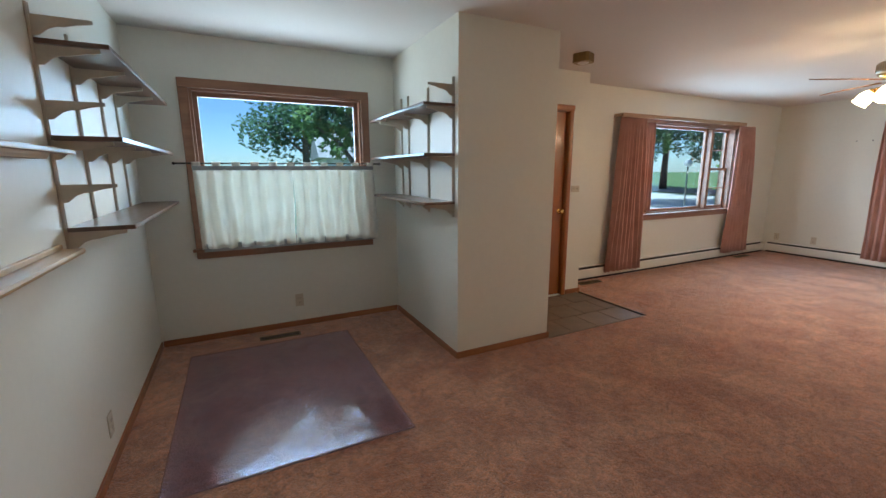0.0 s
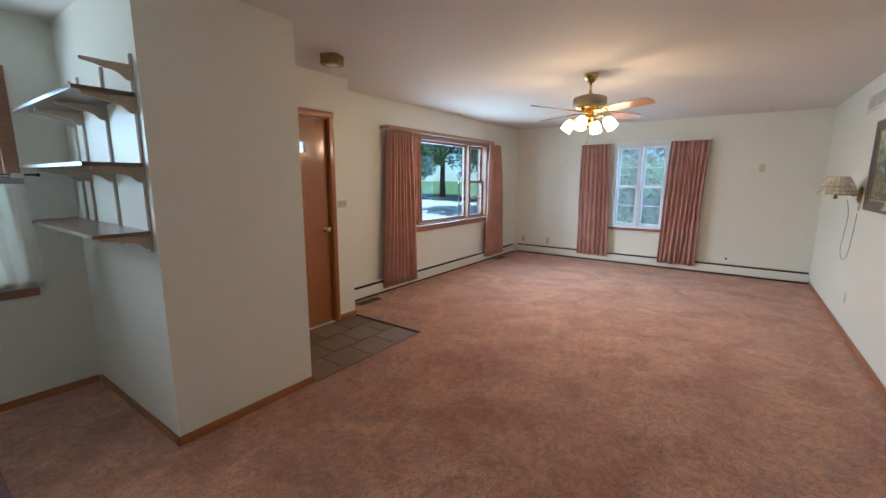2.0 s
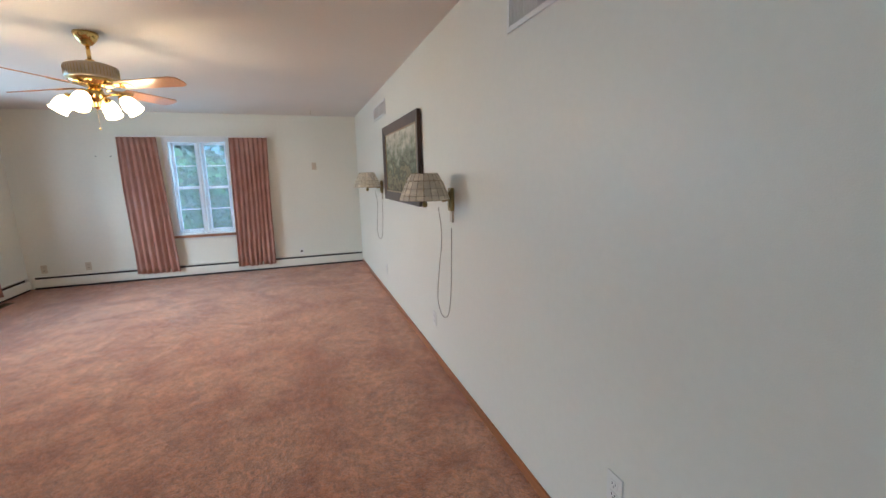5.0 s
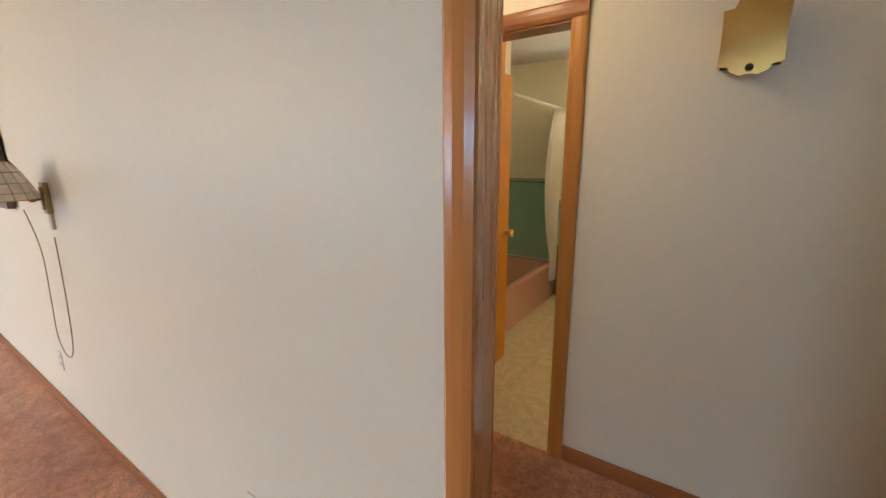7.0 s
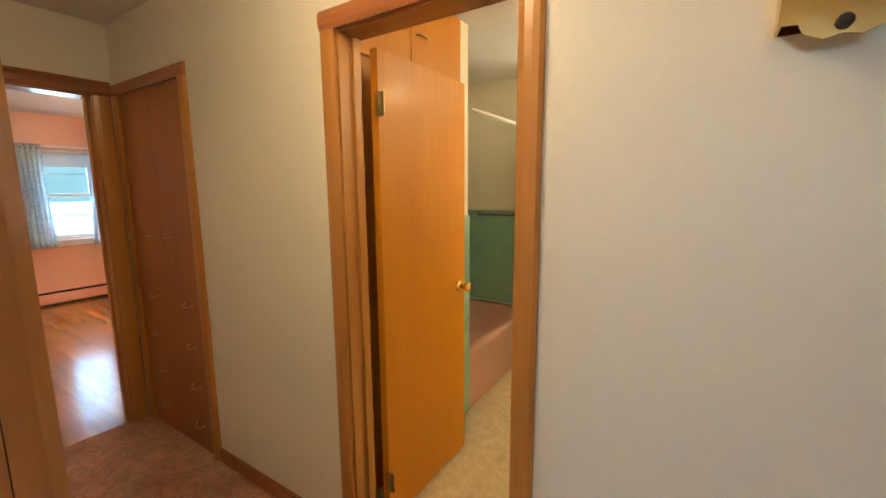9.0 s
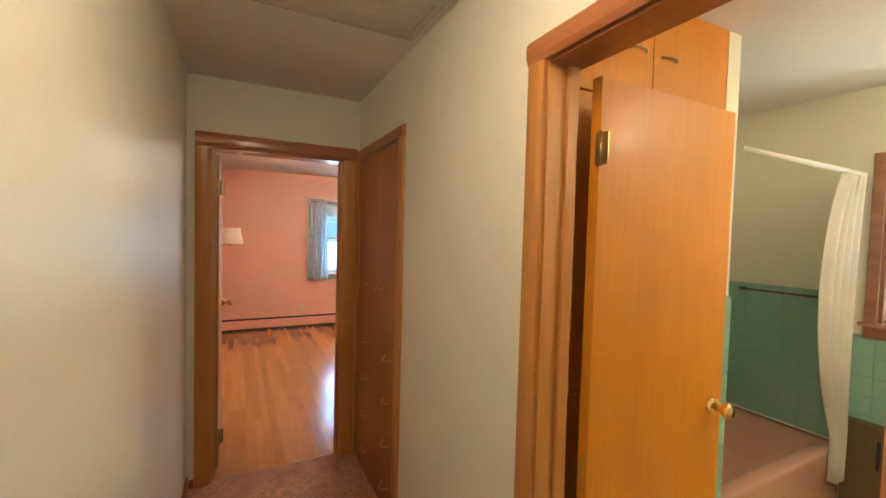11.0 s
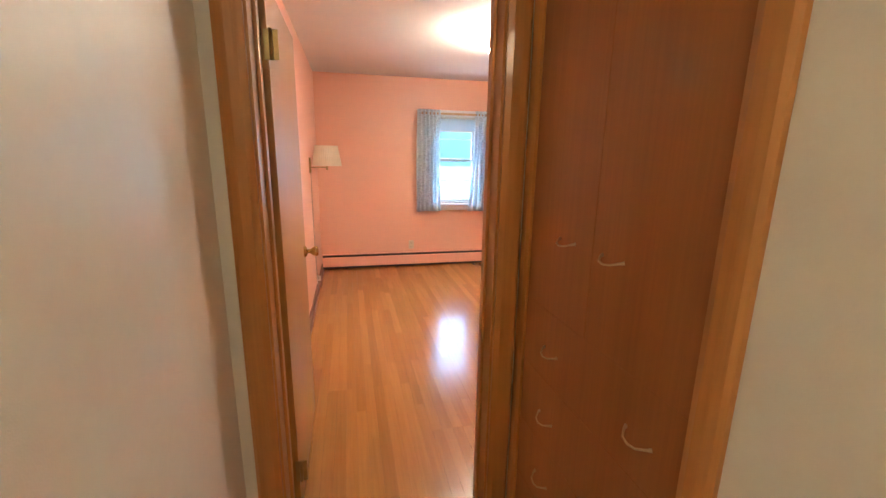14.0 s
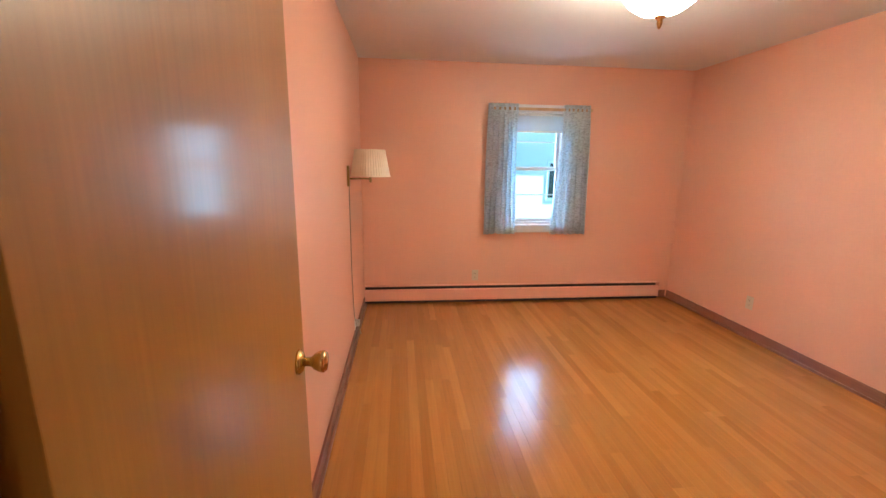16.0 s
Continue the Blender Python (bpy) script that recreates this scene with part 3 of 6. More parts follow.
M_REVEAL = wood("brown_reveal_wood", (0.60, 0.265, 0.085), (0.50, 0.205, 0.058), 0.26, "z", 3, coat=0.6)
M_BASE_DARK = wood("dark_bedroom_baseboard_wood", (0.30, 0.13, 0.085), (0.20, 0.08, 0.05), 0.35, "x", 14, coat=0.4)
board_x("baseboard_bedroom_north", 4.40, 8.22, -0.264, -0.251, 0.085, M_BASE_DARK, "dark varnished bedroom baseboard")
board_x("shoe_moulding_bedroom_north", 4.40, 8.22, -0.280, -0.265, 0.02, M_BASE_DARK, "dark quarter-round moulding")
board_x("baseboard_bedroom_south", 4.38, 8.285, -3.659, -3.646, 0.085, M_BASE_DARK, "dark varnished bedroom baseboard")
board_x("shoe_moulding_bedroom_south", 4.38, 8.285, -3.645, -3.630, 0.02, M_BASE_DARK, "dark quarter-round moulding")
board_y("baseboard_bedroom_east", -3.63, -3.53, 8.286, 8.299, 0.085, M_BASE_DARK, "dark varnished bedroom baseboard")


def casing_outline(w, t):
    """Section of a rounded door casing: w wide, t proud."""
    return [(0, 0), (w, 0), (w, t * 0.55), (w * 0.86, t * 0.9), (w * 0.6, t), (w * 0.25, t * 0.92), (w * 0.08, t * 0.7), (0, t * 0.6)]


def door_frame(name, at, rz, w, depth, sides=(True, True), cw=0.075, side_left=True, side_right=True, stop=True, label="varnished wood door casing"):
    """Casing and jambs of an opening. Local x runs along the wall, local y into it; the face of the wall is y = 0."""
    e = thing(name, at, rz, label, "", "", "structure")
    h = 2.03
    bm = bmesh.new()
    box(bm, 0.0, 0.001, 0.001, 0.014, depth - 0.001, h)
    box(bm, w - 0.014, 0.001, 0.001, w, depth - 0.001, h)
    part("jamb", bm, M_TRIM, e)
    bm = bmesh.new()
    box(bm, 0.014, 0.001, h - 0.014, w - 0.014, depth - 0.001, h - 0.0005)
    part("head_jamb", bm, M_TRIM_X, e)
    if stop:
        bm = bmesh.new()
        s = depth * 0.55
        box(bm, 0.0145, s, 0.001, 0.026, s + 0.035, h - 0.0145, bevel=0.002)
        box(bm, w - 0.026, s, 0.001, w - 0.0145, s + 0.035, h - 0.0145, bevel=0.002)
        part("door_stop", bm, M_TRIM, e)
    for k, face in enumerate((-1, 1)):
        if not sides[k]:
            continue
        y = -0.001 if face < 0 else depth + 0.001
        for left, on in ((True, side_left), (False, side_right)):
            if not on:
                continue
            o = [((0.006 - p if left else w - 0.006 + p), y + face * q) for p, q in casing_outline(cw, 0.02)]
            bm = bmesh.new()
            prism(bm, o, 0.001, h - 0.006, "z")
            part("side_casing", bm, M_TRIM, e)
        a, b = (0.006 - (cw if side_left else 0)), (w - 0.006 + (cw if side_right else 0))
        bm = bmesh.new()
        prism(bm, [(y + face * q, h - 0.006 + p) for p, q in casing_outline(cw, 0.0205)], a, b, "x")
        part("head_casing", bm, M_TRIM_X, e)
    return e


def slab(name, outline, z0, z1, mat, parent=None, label=""):
    bm = bmesh.new()
    prism(bm, outline, z0, z1, "z")
    return part(name, bm, mat, parent, label) if parent else structure(name, bm, mat, label)


# the living room's open doorway to the hall, with a deep splayed reveal
slab("wall_reveal_core", [(1.4715, -0.1305), (1.4935, -0.2215), (1.5095, -0.2215), (1.5095, -0.1305)], -0.4, 2.0295, M_WALL, None, "cream painted wall end")
e = thing("opening_1", (0, 0, 0), 0, "deep varnished wood reveal of the open doorway", "", "", "structure")
slab("reveal_panel", [(1.405, -0.002), (1.4755, -0.222), (1.4925, -0.222), (1.428, -0.002)], 0.001, 2.015, M_REVEAL, e, "brown glossy reveal panel")
slab("reveal_edge", [(1.4755, -0.2225), (1.4785, -0.235), (1.4865, -0.243), (1.4985, -0.243), (1.5065, -0.235), (1.5075, -0.2225)], 0.001, 2.015, M_REVEAL, e)
slab("jamb", [(0.6205, -0.001), (0.634, -0.001), (0.634, -0.234), (0.6205, -0.234)], 0.001, 2.015, M_TRIM, e)
part("head_jamb", boxes((0.62, -0.234, 2.0155, 1.50, -0.001, 2.0295)), M_TRIM_X, e)
slab("side_casing", [(1.399 + p, 0.001 + q) for p, q in casing_outline(0.057, 0.02)], 0.001, 2.024, M_REVEAL, e)
slab("side_casing", [(0.626 - p, 0.001 + q) for p, q in casing_outline(0.075, 0.02)], 0.001, 2.024, M_TRIM, e)
bm = bmesh.new()
prism(bm, [(0.001 + q, 2.024 + p) for p, q in casing_outline(0.075, 0.0205)], 0.551, 1.456, "x")
part("head_casing", bm, M_TRIM_X, e)
door_frame("door_frame_bathroom", (2.345, -1.24, 0), 180 - 360, 0.69, 0.11, (True, False), cw=0.067, label="golden varnished casing of the bathroom doorway")
door_frame("door_frame_bedroom", (4.24, -0.355, 0), -90, 0.79, 0.13, (True, True), cw=0.083, label="brown varnished casing of the bedroom doorway")
front_frame = door_frame("door_frame_front", (2.385, 4.235, 0), 0, 0.91, 0.125, (True, False), cw=0.06, label="brown varnished casing of the front door")
for piece_of_frame in front_frame.children:
    piece_of_frame.data.materials[0] = M_FRONTDOOR


# ---- windows ----
def window(name, at, rz, hole, cw=0.07, sections=(), mat=None, depth=0.18, label="", sill=True, glass_y=0.10):
    """at: the wall face at the left end of the hole as seen from the room; hole: width, low, high."""
    mat = mat or M_WINWOOD
    w, lo, hi = hole
    e = thing(name, at, rz, label, "", "", "structure")
    bm = bmesh.new()
    box(bm, -cw, -0.02, lo, 0, -0.001, hi, bevel=0.004)
    box(bm, w, -0.02, lo, w + cw, -0.001, hi, bevel=0.004)
    box(bm, -cw, -0.021, hi, w + cw, -0.001, hi + cw, bevel=0.004)
    part("window_casing", bm, mat, e)
    bm = bmesh.new()
    box(bm, 0, -0.001, lo, 0.018, depth, hi)
    box(bm, w - 0.018, -0.001, lo, w, depth, hi)
    box(bm, 0.018, -0.001, hi - 0.018, w - 0.018, depth, hi)
    box(bm, 0.018, 0.03, lo, w - 0.018, depth, lo + 0.02)
    part("window_liner", bm, mat, e)
    if sill:
        bm = bmesh.new()
        box(bm, -cw - 0.02, -0.045, lo - 0.022, w + cw + 0.02, -0.001, lo - 0.0005, bevel=0.005)
        part("window_sill", bm, mat, e)
        bm = bmesh.new()
        box(bm, -cw, -0.018, lo - 0.085, w + cw, -0.001, lo - 0.023, bevel=0.004)
        part("window_apron", bm, mat, e)
    for n, (a, b, kind) in enumerate(sections):
        s = 0.035
        zl, zh = lo + 0.021, hi - 0.019
        if kind == "fixed":
            bm = bmesh.new()
            box(bm, a, glass_y - 0.02, zl, a + s, glass_y + 0.02, zh, bevel=0.003)
            box(bm, b - s, glass_y - 0.02, zl, b, glass_y + 0.02, zh, bevel=0.003)
            box(bm, a + s, glass_y - 0.019, zl, b - s, glass_y + 0.019, zl + s, bevel=0.003)
            box(bm, a + s, glass_y - 0.019, zh - s, b - s, glass_y + 0.019, zh, bevel=0.003)
            part("window_sash", bm, mat, e)
            g = part("window_pane", boxes((a + s, glass_y - 0.002, zl + s, b - s, glass_y + 0.002, zh - s)), M_GLASS, e, "window glass tinted blue as daylight haze")
            g.visible_shadow = False
        else:
            mid = (zl + zh) / 2
            for (p, q, y) in ((zl, mid + 0.015, glass_y - 0.018), (mid - 0.015, zh, glass_y + 0.022)):
                bm = bmesh.new()
                box(bm, a, y - 0.016, p, a + s, y + 0.016, q, bevel=0.003)
                box(bm, b - s, y - 0.016, p, b, y + 0.016, q, bevel=0.003)
                box(bm, a + s, y - 0.015, p, b - s, y + 0.015, p + s, bevel=0.003)
                box(bm, a + s, y - 0.015, q - s, b - s, y + 0.015, q, bevel=0.003)
                sash = part("window_sash", bm, mat, e)
                part("muntin", boxes((a + s, y - 0.007, (p + q) / 2 - 0.006, b - s, y + 0.007, (p + q) / 2 + 0.006)), mat, sash)
                g = part("window_pane", boxes((a + s, y - 0.0015, p + s, b - s, y + 0.0015, q - s)), M_GLASS, sash, "window glass tinted blue as daylight haze")
                g.visible_shadow = False
        if n:
            bm = bmesh.new()
            c = (a + sections[n - 1][1]) / 2
            box(bm, c - 0.03, 0.01, zl, c + 0.03, glass_y + 0.04, zh, bevel=0.004)
            part("window_mullion", bm, mat, e)
    return e


window("window_1", (-0.20, 4.62, 0), 0, (1.34, 0.79, 2.04), 0.07, [(0.018, 1.322, "fixed")], label="single-pane window in a brown wood frame", glass_y=0.07)
window("window_2", (4.70, 4.62, 0), 0, (2.38, 0.80, 2.03), 0.06, [(0.018, 0.47, "double"), (0.52, 1.80, "fixed"), (1.85, 2.362, "double")], label="picture window between two double-hung windows")
M_WINWHITE = material("white_window_paint", (0.72, 0.73, 0.74), 0.45, scale=4, grain=0.03)
window("window_3", (8.31, 2.73, 0), -90, (0.78, 0.66, 2.03), 0.06, [(0.018, 0.36, "double"), (0.42, 0.762, "double")], M_WINWHITE, label="white-painted pair of double-hung windows")
structure("window_sill", boxes((8.262, 1.87, 0.60, 8.2875, 2.81, 0.637), bevel=0.004), M_WINWOOD, "brown wood window apron")
window("window_4", (8.30, -1.73, 0), -90, (0.60, 0.84, 2.0), 0.05, [(0.018, 0.582, "double")], M_WINWHITE, label="white-painted double-hung bedroom window")
window("window_5", (2.38, -3.66, 0), 180, (0.58, 1.12, 2.01), 0.05, [(0.018, 0.562, "double")], M_WINWOOD, label="small bathroom window in a brown wood frame")


# ---- doors ----
def knob(parent, at, side, axis="y", mat=None):
    """A turned door knob with its rose; side: which way it points."""
    mat = mat or M_BRASS
    turn = pose(0, 0, 0, -90 * side if axis == "y" else 0, 90 * side if axis == "x" else 0, 0).to_3x3()
    bm = bmesh.new()
    lathe(bm, [(0.0, 0), (0.03, 0.0), (0.031, 0.004), (0.024, 0.012), (0.012, 0.016), (0.0, 0.016)], 20, at, turn)
    rose = part("knob_rose", bm, mat, parent)
    bm = bmesh.new()
    lathe(bm, [(0.0, 0.016), (0.011, 0.016), (0.012, 0.032), (0.020, 0.040), (0.026, 0.052), (0.0275, 0.062), (0.022, 0.070), (0.0, 0.072)], 20, at, turn)
    part("door_knob", bm, mat, parent, "turned brass door knob")
    return rose


def hinge(parent, at, rz=0):
    bm = bmesh.new()
    x, y, z = at
    box(bm, x - 0.002, y - 0.022, z - 0.045, x + 0.002, y + 0.022, z + 0.045)
    tube(bm, [(x - 0.004, y, z - 0.047), (x - 0.004, y, z + 0.047)], 0.006, 8)
    part("hinge", bm, M_BRASS_DULL, parent, "worn brass butt hinge")


def slab_door(name, at, rz, w, mat, label, knob_side=1, both=True, h=2.005, t=0.035):
    """A flush door; local x from the hinge along the leaf, local y through it."""
    e = thing(name, at, rz, label, "door")
    part("door_leaf", boxes((0.003, -t / 2, 0.012, w, t / 2, h), bevel=0.0015), mat, e)
    for s in ((1, -1) if both else (knob_side,)):
        knob(e, (w - 0.062, s * t / 2, 0.97), s, "y")
    return e


# bathroom door, opened into the bathroom against the cabinet
d = slab_door("door_bathroom", (2.320, -1.402, 0), -89.5, 0.665, M_DOOR, "golden varnished flush birch door standing open")
for z in (0.22, 1.80):
    hinge(d, (0.0, -0.028, z))
# bedroom door, opened against the wall
d = slab_door("door_bedroom", (4.385, -0.378, 0), 0.3, 0.745, M_DOOR_BED, "brown varnished flush door standing open in the bedroom")
for z in (0.22, 1.80):
    hinge(d, (0.0, -0.028, z))
# front door with three stepped lights
d = thing("door_front", (2.40, 4.285, 0), 0, "brown varnished front door with three stepped glass lights", "door")
LITES = ((0.18, 0.655, 1.692, 1.795), (0.18, 0.56, 1.507, 1.605), (0.18, 0.468, 1.322, 1.425))
bm = bmesh.new()
z = 0.01
for x0, x1, lo, hi in sorted(LITES, key=lambda r: r[2]):
    box(bm, 0.0, -0.022, z, 0.88, 0.022, lo)
    box(bm, 0.0, -0.022, lo, x0, 0.022, hi)
    box(bm, x1, -0.022, lo, 0.88, 0.022, hi)
    z = hi
box(bm, 0.0, -0.022, z, 0.88, 0.022, 2.012)
part("door_leaf", bm, M_FRONTDOOR, d)
for x0, x1, lo, hi in LITES:
    bm = bmesh.new()
    o, i = 0.016, 0.004
    box(bm, x0 - o, -0.030, lo - o, x0 + i, -0.0225, hi + o, bevel=0.002)
    box(bm, x1 - i, -0.030, lo - o, x1 + o, -0.0225, hi + o, bevel=0.002)
    box(bm, x0 + i, -0.030, lo - o, x1 - i, -0.0225, lo + i, bevel=0.002)
    box(bm, x0 + i, -0.030, hi - i, x1 - i, -0.0225, hi + o, bevel=0.002)
    part("light_moulding", bm, M_FRONTDOOR, d)
    part("door_pane", boxes((x0, -0.003, lo, x1, 0.003, hi)), M_GLASS, d, "small glass pane with the blue haze tint").visible_shadow = False
knob(d, (0.83, -0.022, 0.965), -1, "y")
part("threshold", boxes((-0.01, -0.05, -0.011, 0.89, 0.03, 0.008), bevel=0.002), M_WHITE, d, "pale metal threshold")

# ---- linen closet built into the hall wall ----
c = thing("linen_closet", (3.44, -1.24, 0), 0, "reddish-brown built-in linen closet with doors over drawers", "cabinet")
bm = bmesh.new()
prism(bm, [(p, 0.001 + q) for p, q in [(-u, v) for u, v in casing_outline(0.07, 0.02)]], 0.001, 2.03, "z")
part("closet_casing", bm, M_TRIM, c, "golden varnished casing")
bm = bmesh.new()
prism(bm, [(0.73 + p, 0.001 + q) for p, q in casing_outline(0.065, 0.016)], 0.001, 2.03, "z")
part("closet_casing", bm, M_TRIM, c)
bm = bmesh.new()
prism(bm, [(0.001 + q, 2.03 + p) for p, q in casing_outline(0.06, 0.0205)], -0.07, 0.795, "x")
part("closet_casing", bm, M_TRIM_X, c)
# carcass colour paints the shade seen between doors and drawers
part("closet_body", boxes((0.0, -0.10, 0.0, 0.73, -0.016, 2.03)), M_DARK, c, "closet carcass painted dark as shade in the door gaps")


M_PULL = material("worn_pull_brass", (0.62, 0.50, 0.30), 0.35, 0.8, scale=20)


def pull(parent, at, mat=M_PULL, w=0.085, vertical=False):
    x, y, z = at
    bm = bmesh.new()
    pts = [(x - w / 2, y, z + 0.006), (x - w / 2 + 0.006, y + 0.010, z + 0.003), (x - w / 4, y + 0.024, z - 0.003), (x, y + 0.028, z - 0.006), (x + w / 4, y + 0.024, z - 0.003),
           (x + w / 2 - 0.006, y + 0.010, z + 0.003), (x + w / 2, y, z + 0.006)]
    tube(bm, pts, [0.005, 0.003, 0.0026, 0.0026, 0.0026, 0.003, 0.005], 8)
    part("pull_handle", bm, mat, parent, "small bent brass pull")


for x0, x1, hx in ((0.003, 0.3642, 0.30), (0.3658, 0.727, 0.51)):
    dr = part("closet_door", boxes((x0, -0.015, 0.986, x1, 0.003, 2.026), bevel=0.0015), M_CLOSET, c)
    pull(dr, (hx - 0.02, 0.003, 1.225))
for k in range(4):
    z0 = 0.045 + k * 0.2355
    dr = part("drawer_front", boxes((0.003, -0.015, z0, 0.727, 0.003, z0 + 0.2342), bevel=0.0015), M_CLOSET, c)
    pull(dr, (0.125, 0.003, z0 + 0.105))
    pull(dr, (0.535, 0.003, z0 + 0.105))
part("toe_board", boxes((0.003, -0.015, 0.002, 0.727, 0.001, 0.0435)), M_CLOSET, c)

# ---- slate entry floor ----
sl = structure("floor_entry", boxes((2.33, 3.34, -0.035, 3.57, 4.36, -0.014)), M_GROUT, "brown slate tile entry floor")
structure("carpet_edge", boxes((3.56, 3.34, -0.01, 3.578, 4.22, 0.004), (2.345, 3.325, -0.01, 3.578, 3.34, 0.004), bevel=0.002), M_STRIP, "dark edge strip between carpet and slate")


# ---- baseboard heaters ----
def heater(name, at, rz, length, mat, label, back_h=0.18):
    e = thing(name, at, rz, label, "baseboard heater")
    bm = bmesh.new()
    prism(bm, [(0.0, 0.045), (-0.058, 0.03), (-0.062, 0.035), (-0.062, back_h - 0.045), (-0.055, back_h - 0.032), (-0.052, back_h - 0.034), (-0.052, 0.05), (0.0, 0.055)], 0.0, length, "x")
    part("front_panel", bm, mat, e)
    bm = bmesh.new()
    prism(bm, [(-0.0, back_h - 0.012), (-0.045, back_h - 0.008), (-0.048, back_h - 0.002), (-0.0, back_h)], 0.0, length, "x")
    part("top_hood", bm, mat, e)
    # plate coloured near-black to paint the shade inside the slot
    part("back_plate", boxes((0.0, -0.006, 0.012, length, -0.001, back_h - 0.013)), M_DARK, e, "back plate painted dark as the shade behind the grille slot")
    # solid dark strip added where only shade lies below the panel
    part("foot_shade", boxes((0.0, -0.045, 0.002, length, -0.0065, 0.028)), M_DARK, e, "dark strip painted as the shade under the heater")
    x = 0.3
    while x < length - 0.2:
        part("panel_seam", boxes((x, -0.0635, 0.034, x + 0.004, -0.0625, back_h - 0.046)), mat, e)
        x += 1.21
    for x in (-0.004, length + 0.0005):
        part("end_cap", boxes((x, -0.066, 0.025, x + 0.0035, -0.0005, back_h + 0.002)), mat, e)
    return e


heater("baseboard_heater", (3.60, 4.62, 0), 0, 4.63, M_RAD, "cream enamelled baseboard heater under the picture window")
heater("baseboard_heater", (8.31, 4.54, 0), -90, 4.53, M_RAD, "cream enamelled baseboard heater under the curtained window")
heater("baseboard_heater", (8.30, -0.262, 0), -90, 3.25, M_SALMON_METAL, "salmon painted baseboard heater", 0.19)


# ---- nook: shelves, cafe curtain, chair mat ----
def bracket(parent, side, y, z, length=0.21):
    """Shelf bracket with a scrolled lower edge, reaching out from a standard. side: +1 reaches to +x."""
    pts = [(0.004, z - 0.075), (0.03, z - 0.073), (0.045, z - 0.060), (0.06, z - 0.046), (0.085, z - 0.036), (0.11, z - 0.034), (length * 0.75, z - 0.022), (length, z - 0.014), (length, z), (0.004, z)]
    bm = bmesh.new()
    prism(bm, [(side * p, q) for p, q in pts], y - 0.004, y + 0.004, "y")
    return part("shelf_bracket", bm, M_BRACKET, parent)


def shelf_system(name, x, side, ys, y0, y1, levels, depth, spares, label):
    e = thing(name, (x, 0, 0), 0, label, "wall shelves")
    for y in ys:
        bm = bmesh.new()
        for q in (-0.0105, 0.0065):
            box(bm, 0.001 * side, y + q, 1.08, 0.011 * side, y + q + 0.004, 2.04)
        box(bm, 0.001 * side, y - 0.0065, 1.08, 0.003 * side, y + 0.0065, 2.04)
        z = 1.10
        while z < 2.03:
            box(bm, 0.0035 * side, y - 0.005, z, 0.0065 * side, y + 0.005, z + 0.012)
            z += 0.032
        part("shelf_standard", bm, M_BRACKET, e, "slotted putty-painted wall standard")
        for z in levels:
            bracket(e, side, y, z - 0.0015)
    for y, z in spares:
        bracket(e, side, y, z, 0.2)
    for z in levels:
        bm = bmesh.new()
        box(bm, min(0.015 * side, depth * side), y0, z, max(0.015 * side, depth * side), y1, z + 0.019, bevel=0.002)
        part("shelf_board", bm, M_SHELF, e, "dark walnut-finish shelf board")
    return e


shelf_system("wall_shelves", -0.59, 1, (3.01, 3.43, 3.87, 4.22), 2.99, 4.60, (1.165, 1.535, 1.895), 0.245, [(3.01, 1.36), (3.01, 1.69), (3.01, 2.0)],
             "three dark shelves on putty-coloured brackets, with spare brackets between")
shelf_system("wall_shelves", 1.46, -1, (3.41, 3.83, 4.24, 4.40), 3.37, 4.58, (1.175, 1.51, 1.84), 0.25, [(3.41, 1.99)],
             "three dark shelves on putty-coloured brackets on the stub wall")

e = thing("wall_ledge", (-0.59, 2.0, 1.10), 0, "pale wood ledge with a moulded front on the cream wall", "ledge")
bm = bmesh.new()
prism(bm, [(0.001, -0.035), (0.03, -0.035), (0.045, -0.02), (0.05, -0.012), (0.085, -0.010), (0.088, 0.0), (0.085, 0.010), (0.001, 0.010)], -1.2, 0.90, "y")
part("ledge_board", bm, M_LEDGE, e)
bm = bmesh.new()
box(bm, 0.002, -1.2, 0.0105, 0.02, 0.90, 0.03, bevel=0.004)
part("ledge_back_strip", bm, M_LEDGE, e)
e = thing("wall_ledge", (-0.59, 2.0, 1.48), 0, "upper pale wood ledge with a stepped moulding on the cream wall", "ledge")
bm = bmesh.new()
prism(bm, [(0.001, -0.022), (0.05, -0.022), (0.058, -0.010), (0.062, 0.0), (0.001, 0.0)], -1.2, 0.80, "y")
part("ledge_board", bm, M_LEDGE, e)
bm = bmesh.new()
box(bm, 0.001, -1.2, 0.0005, 0.085, 0.99, 0.018, bevel=0.004)
part("ledge_top", bm, M_LEDGE, e)
bm = bmesh.new()
box(bm, 0.001, -1.2, 0.019, 0.03, 0.99, 0.03, bevel=0.003)
part("ledge_back_strip", bm, M_LEDGE, e)


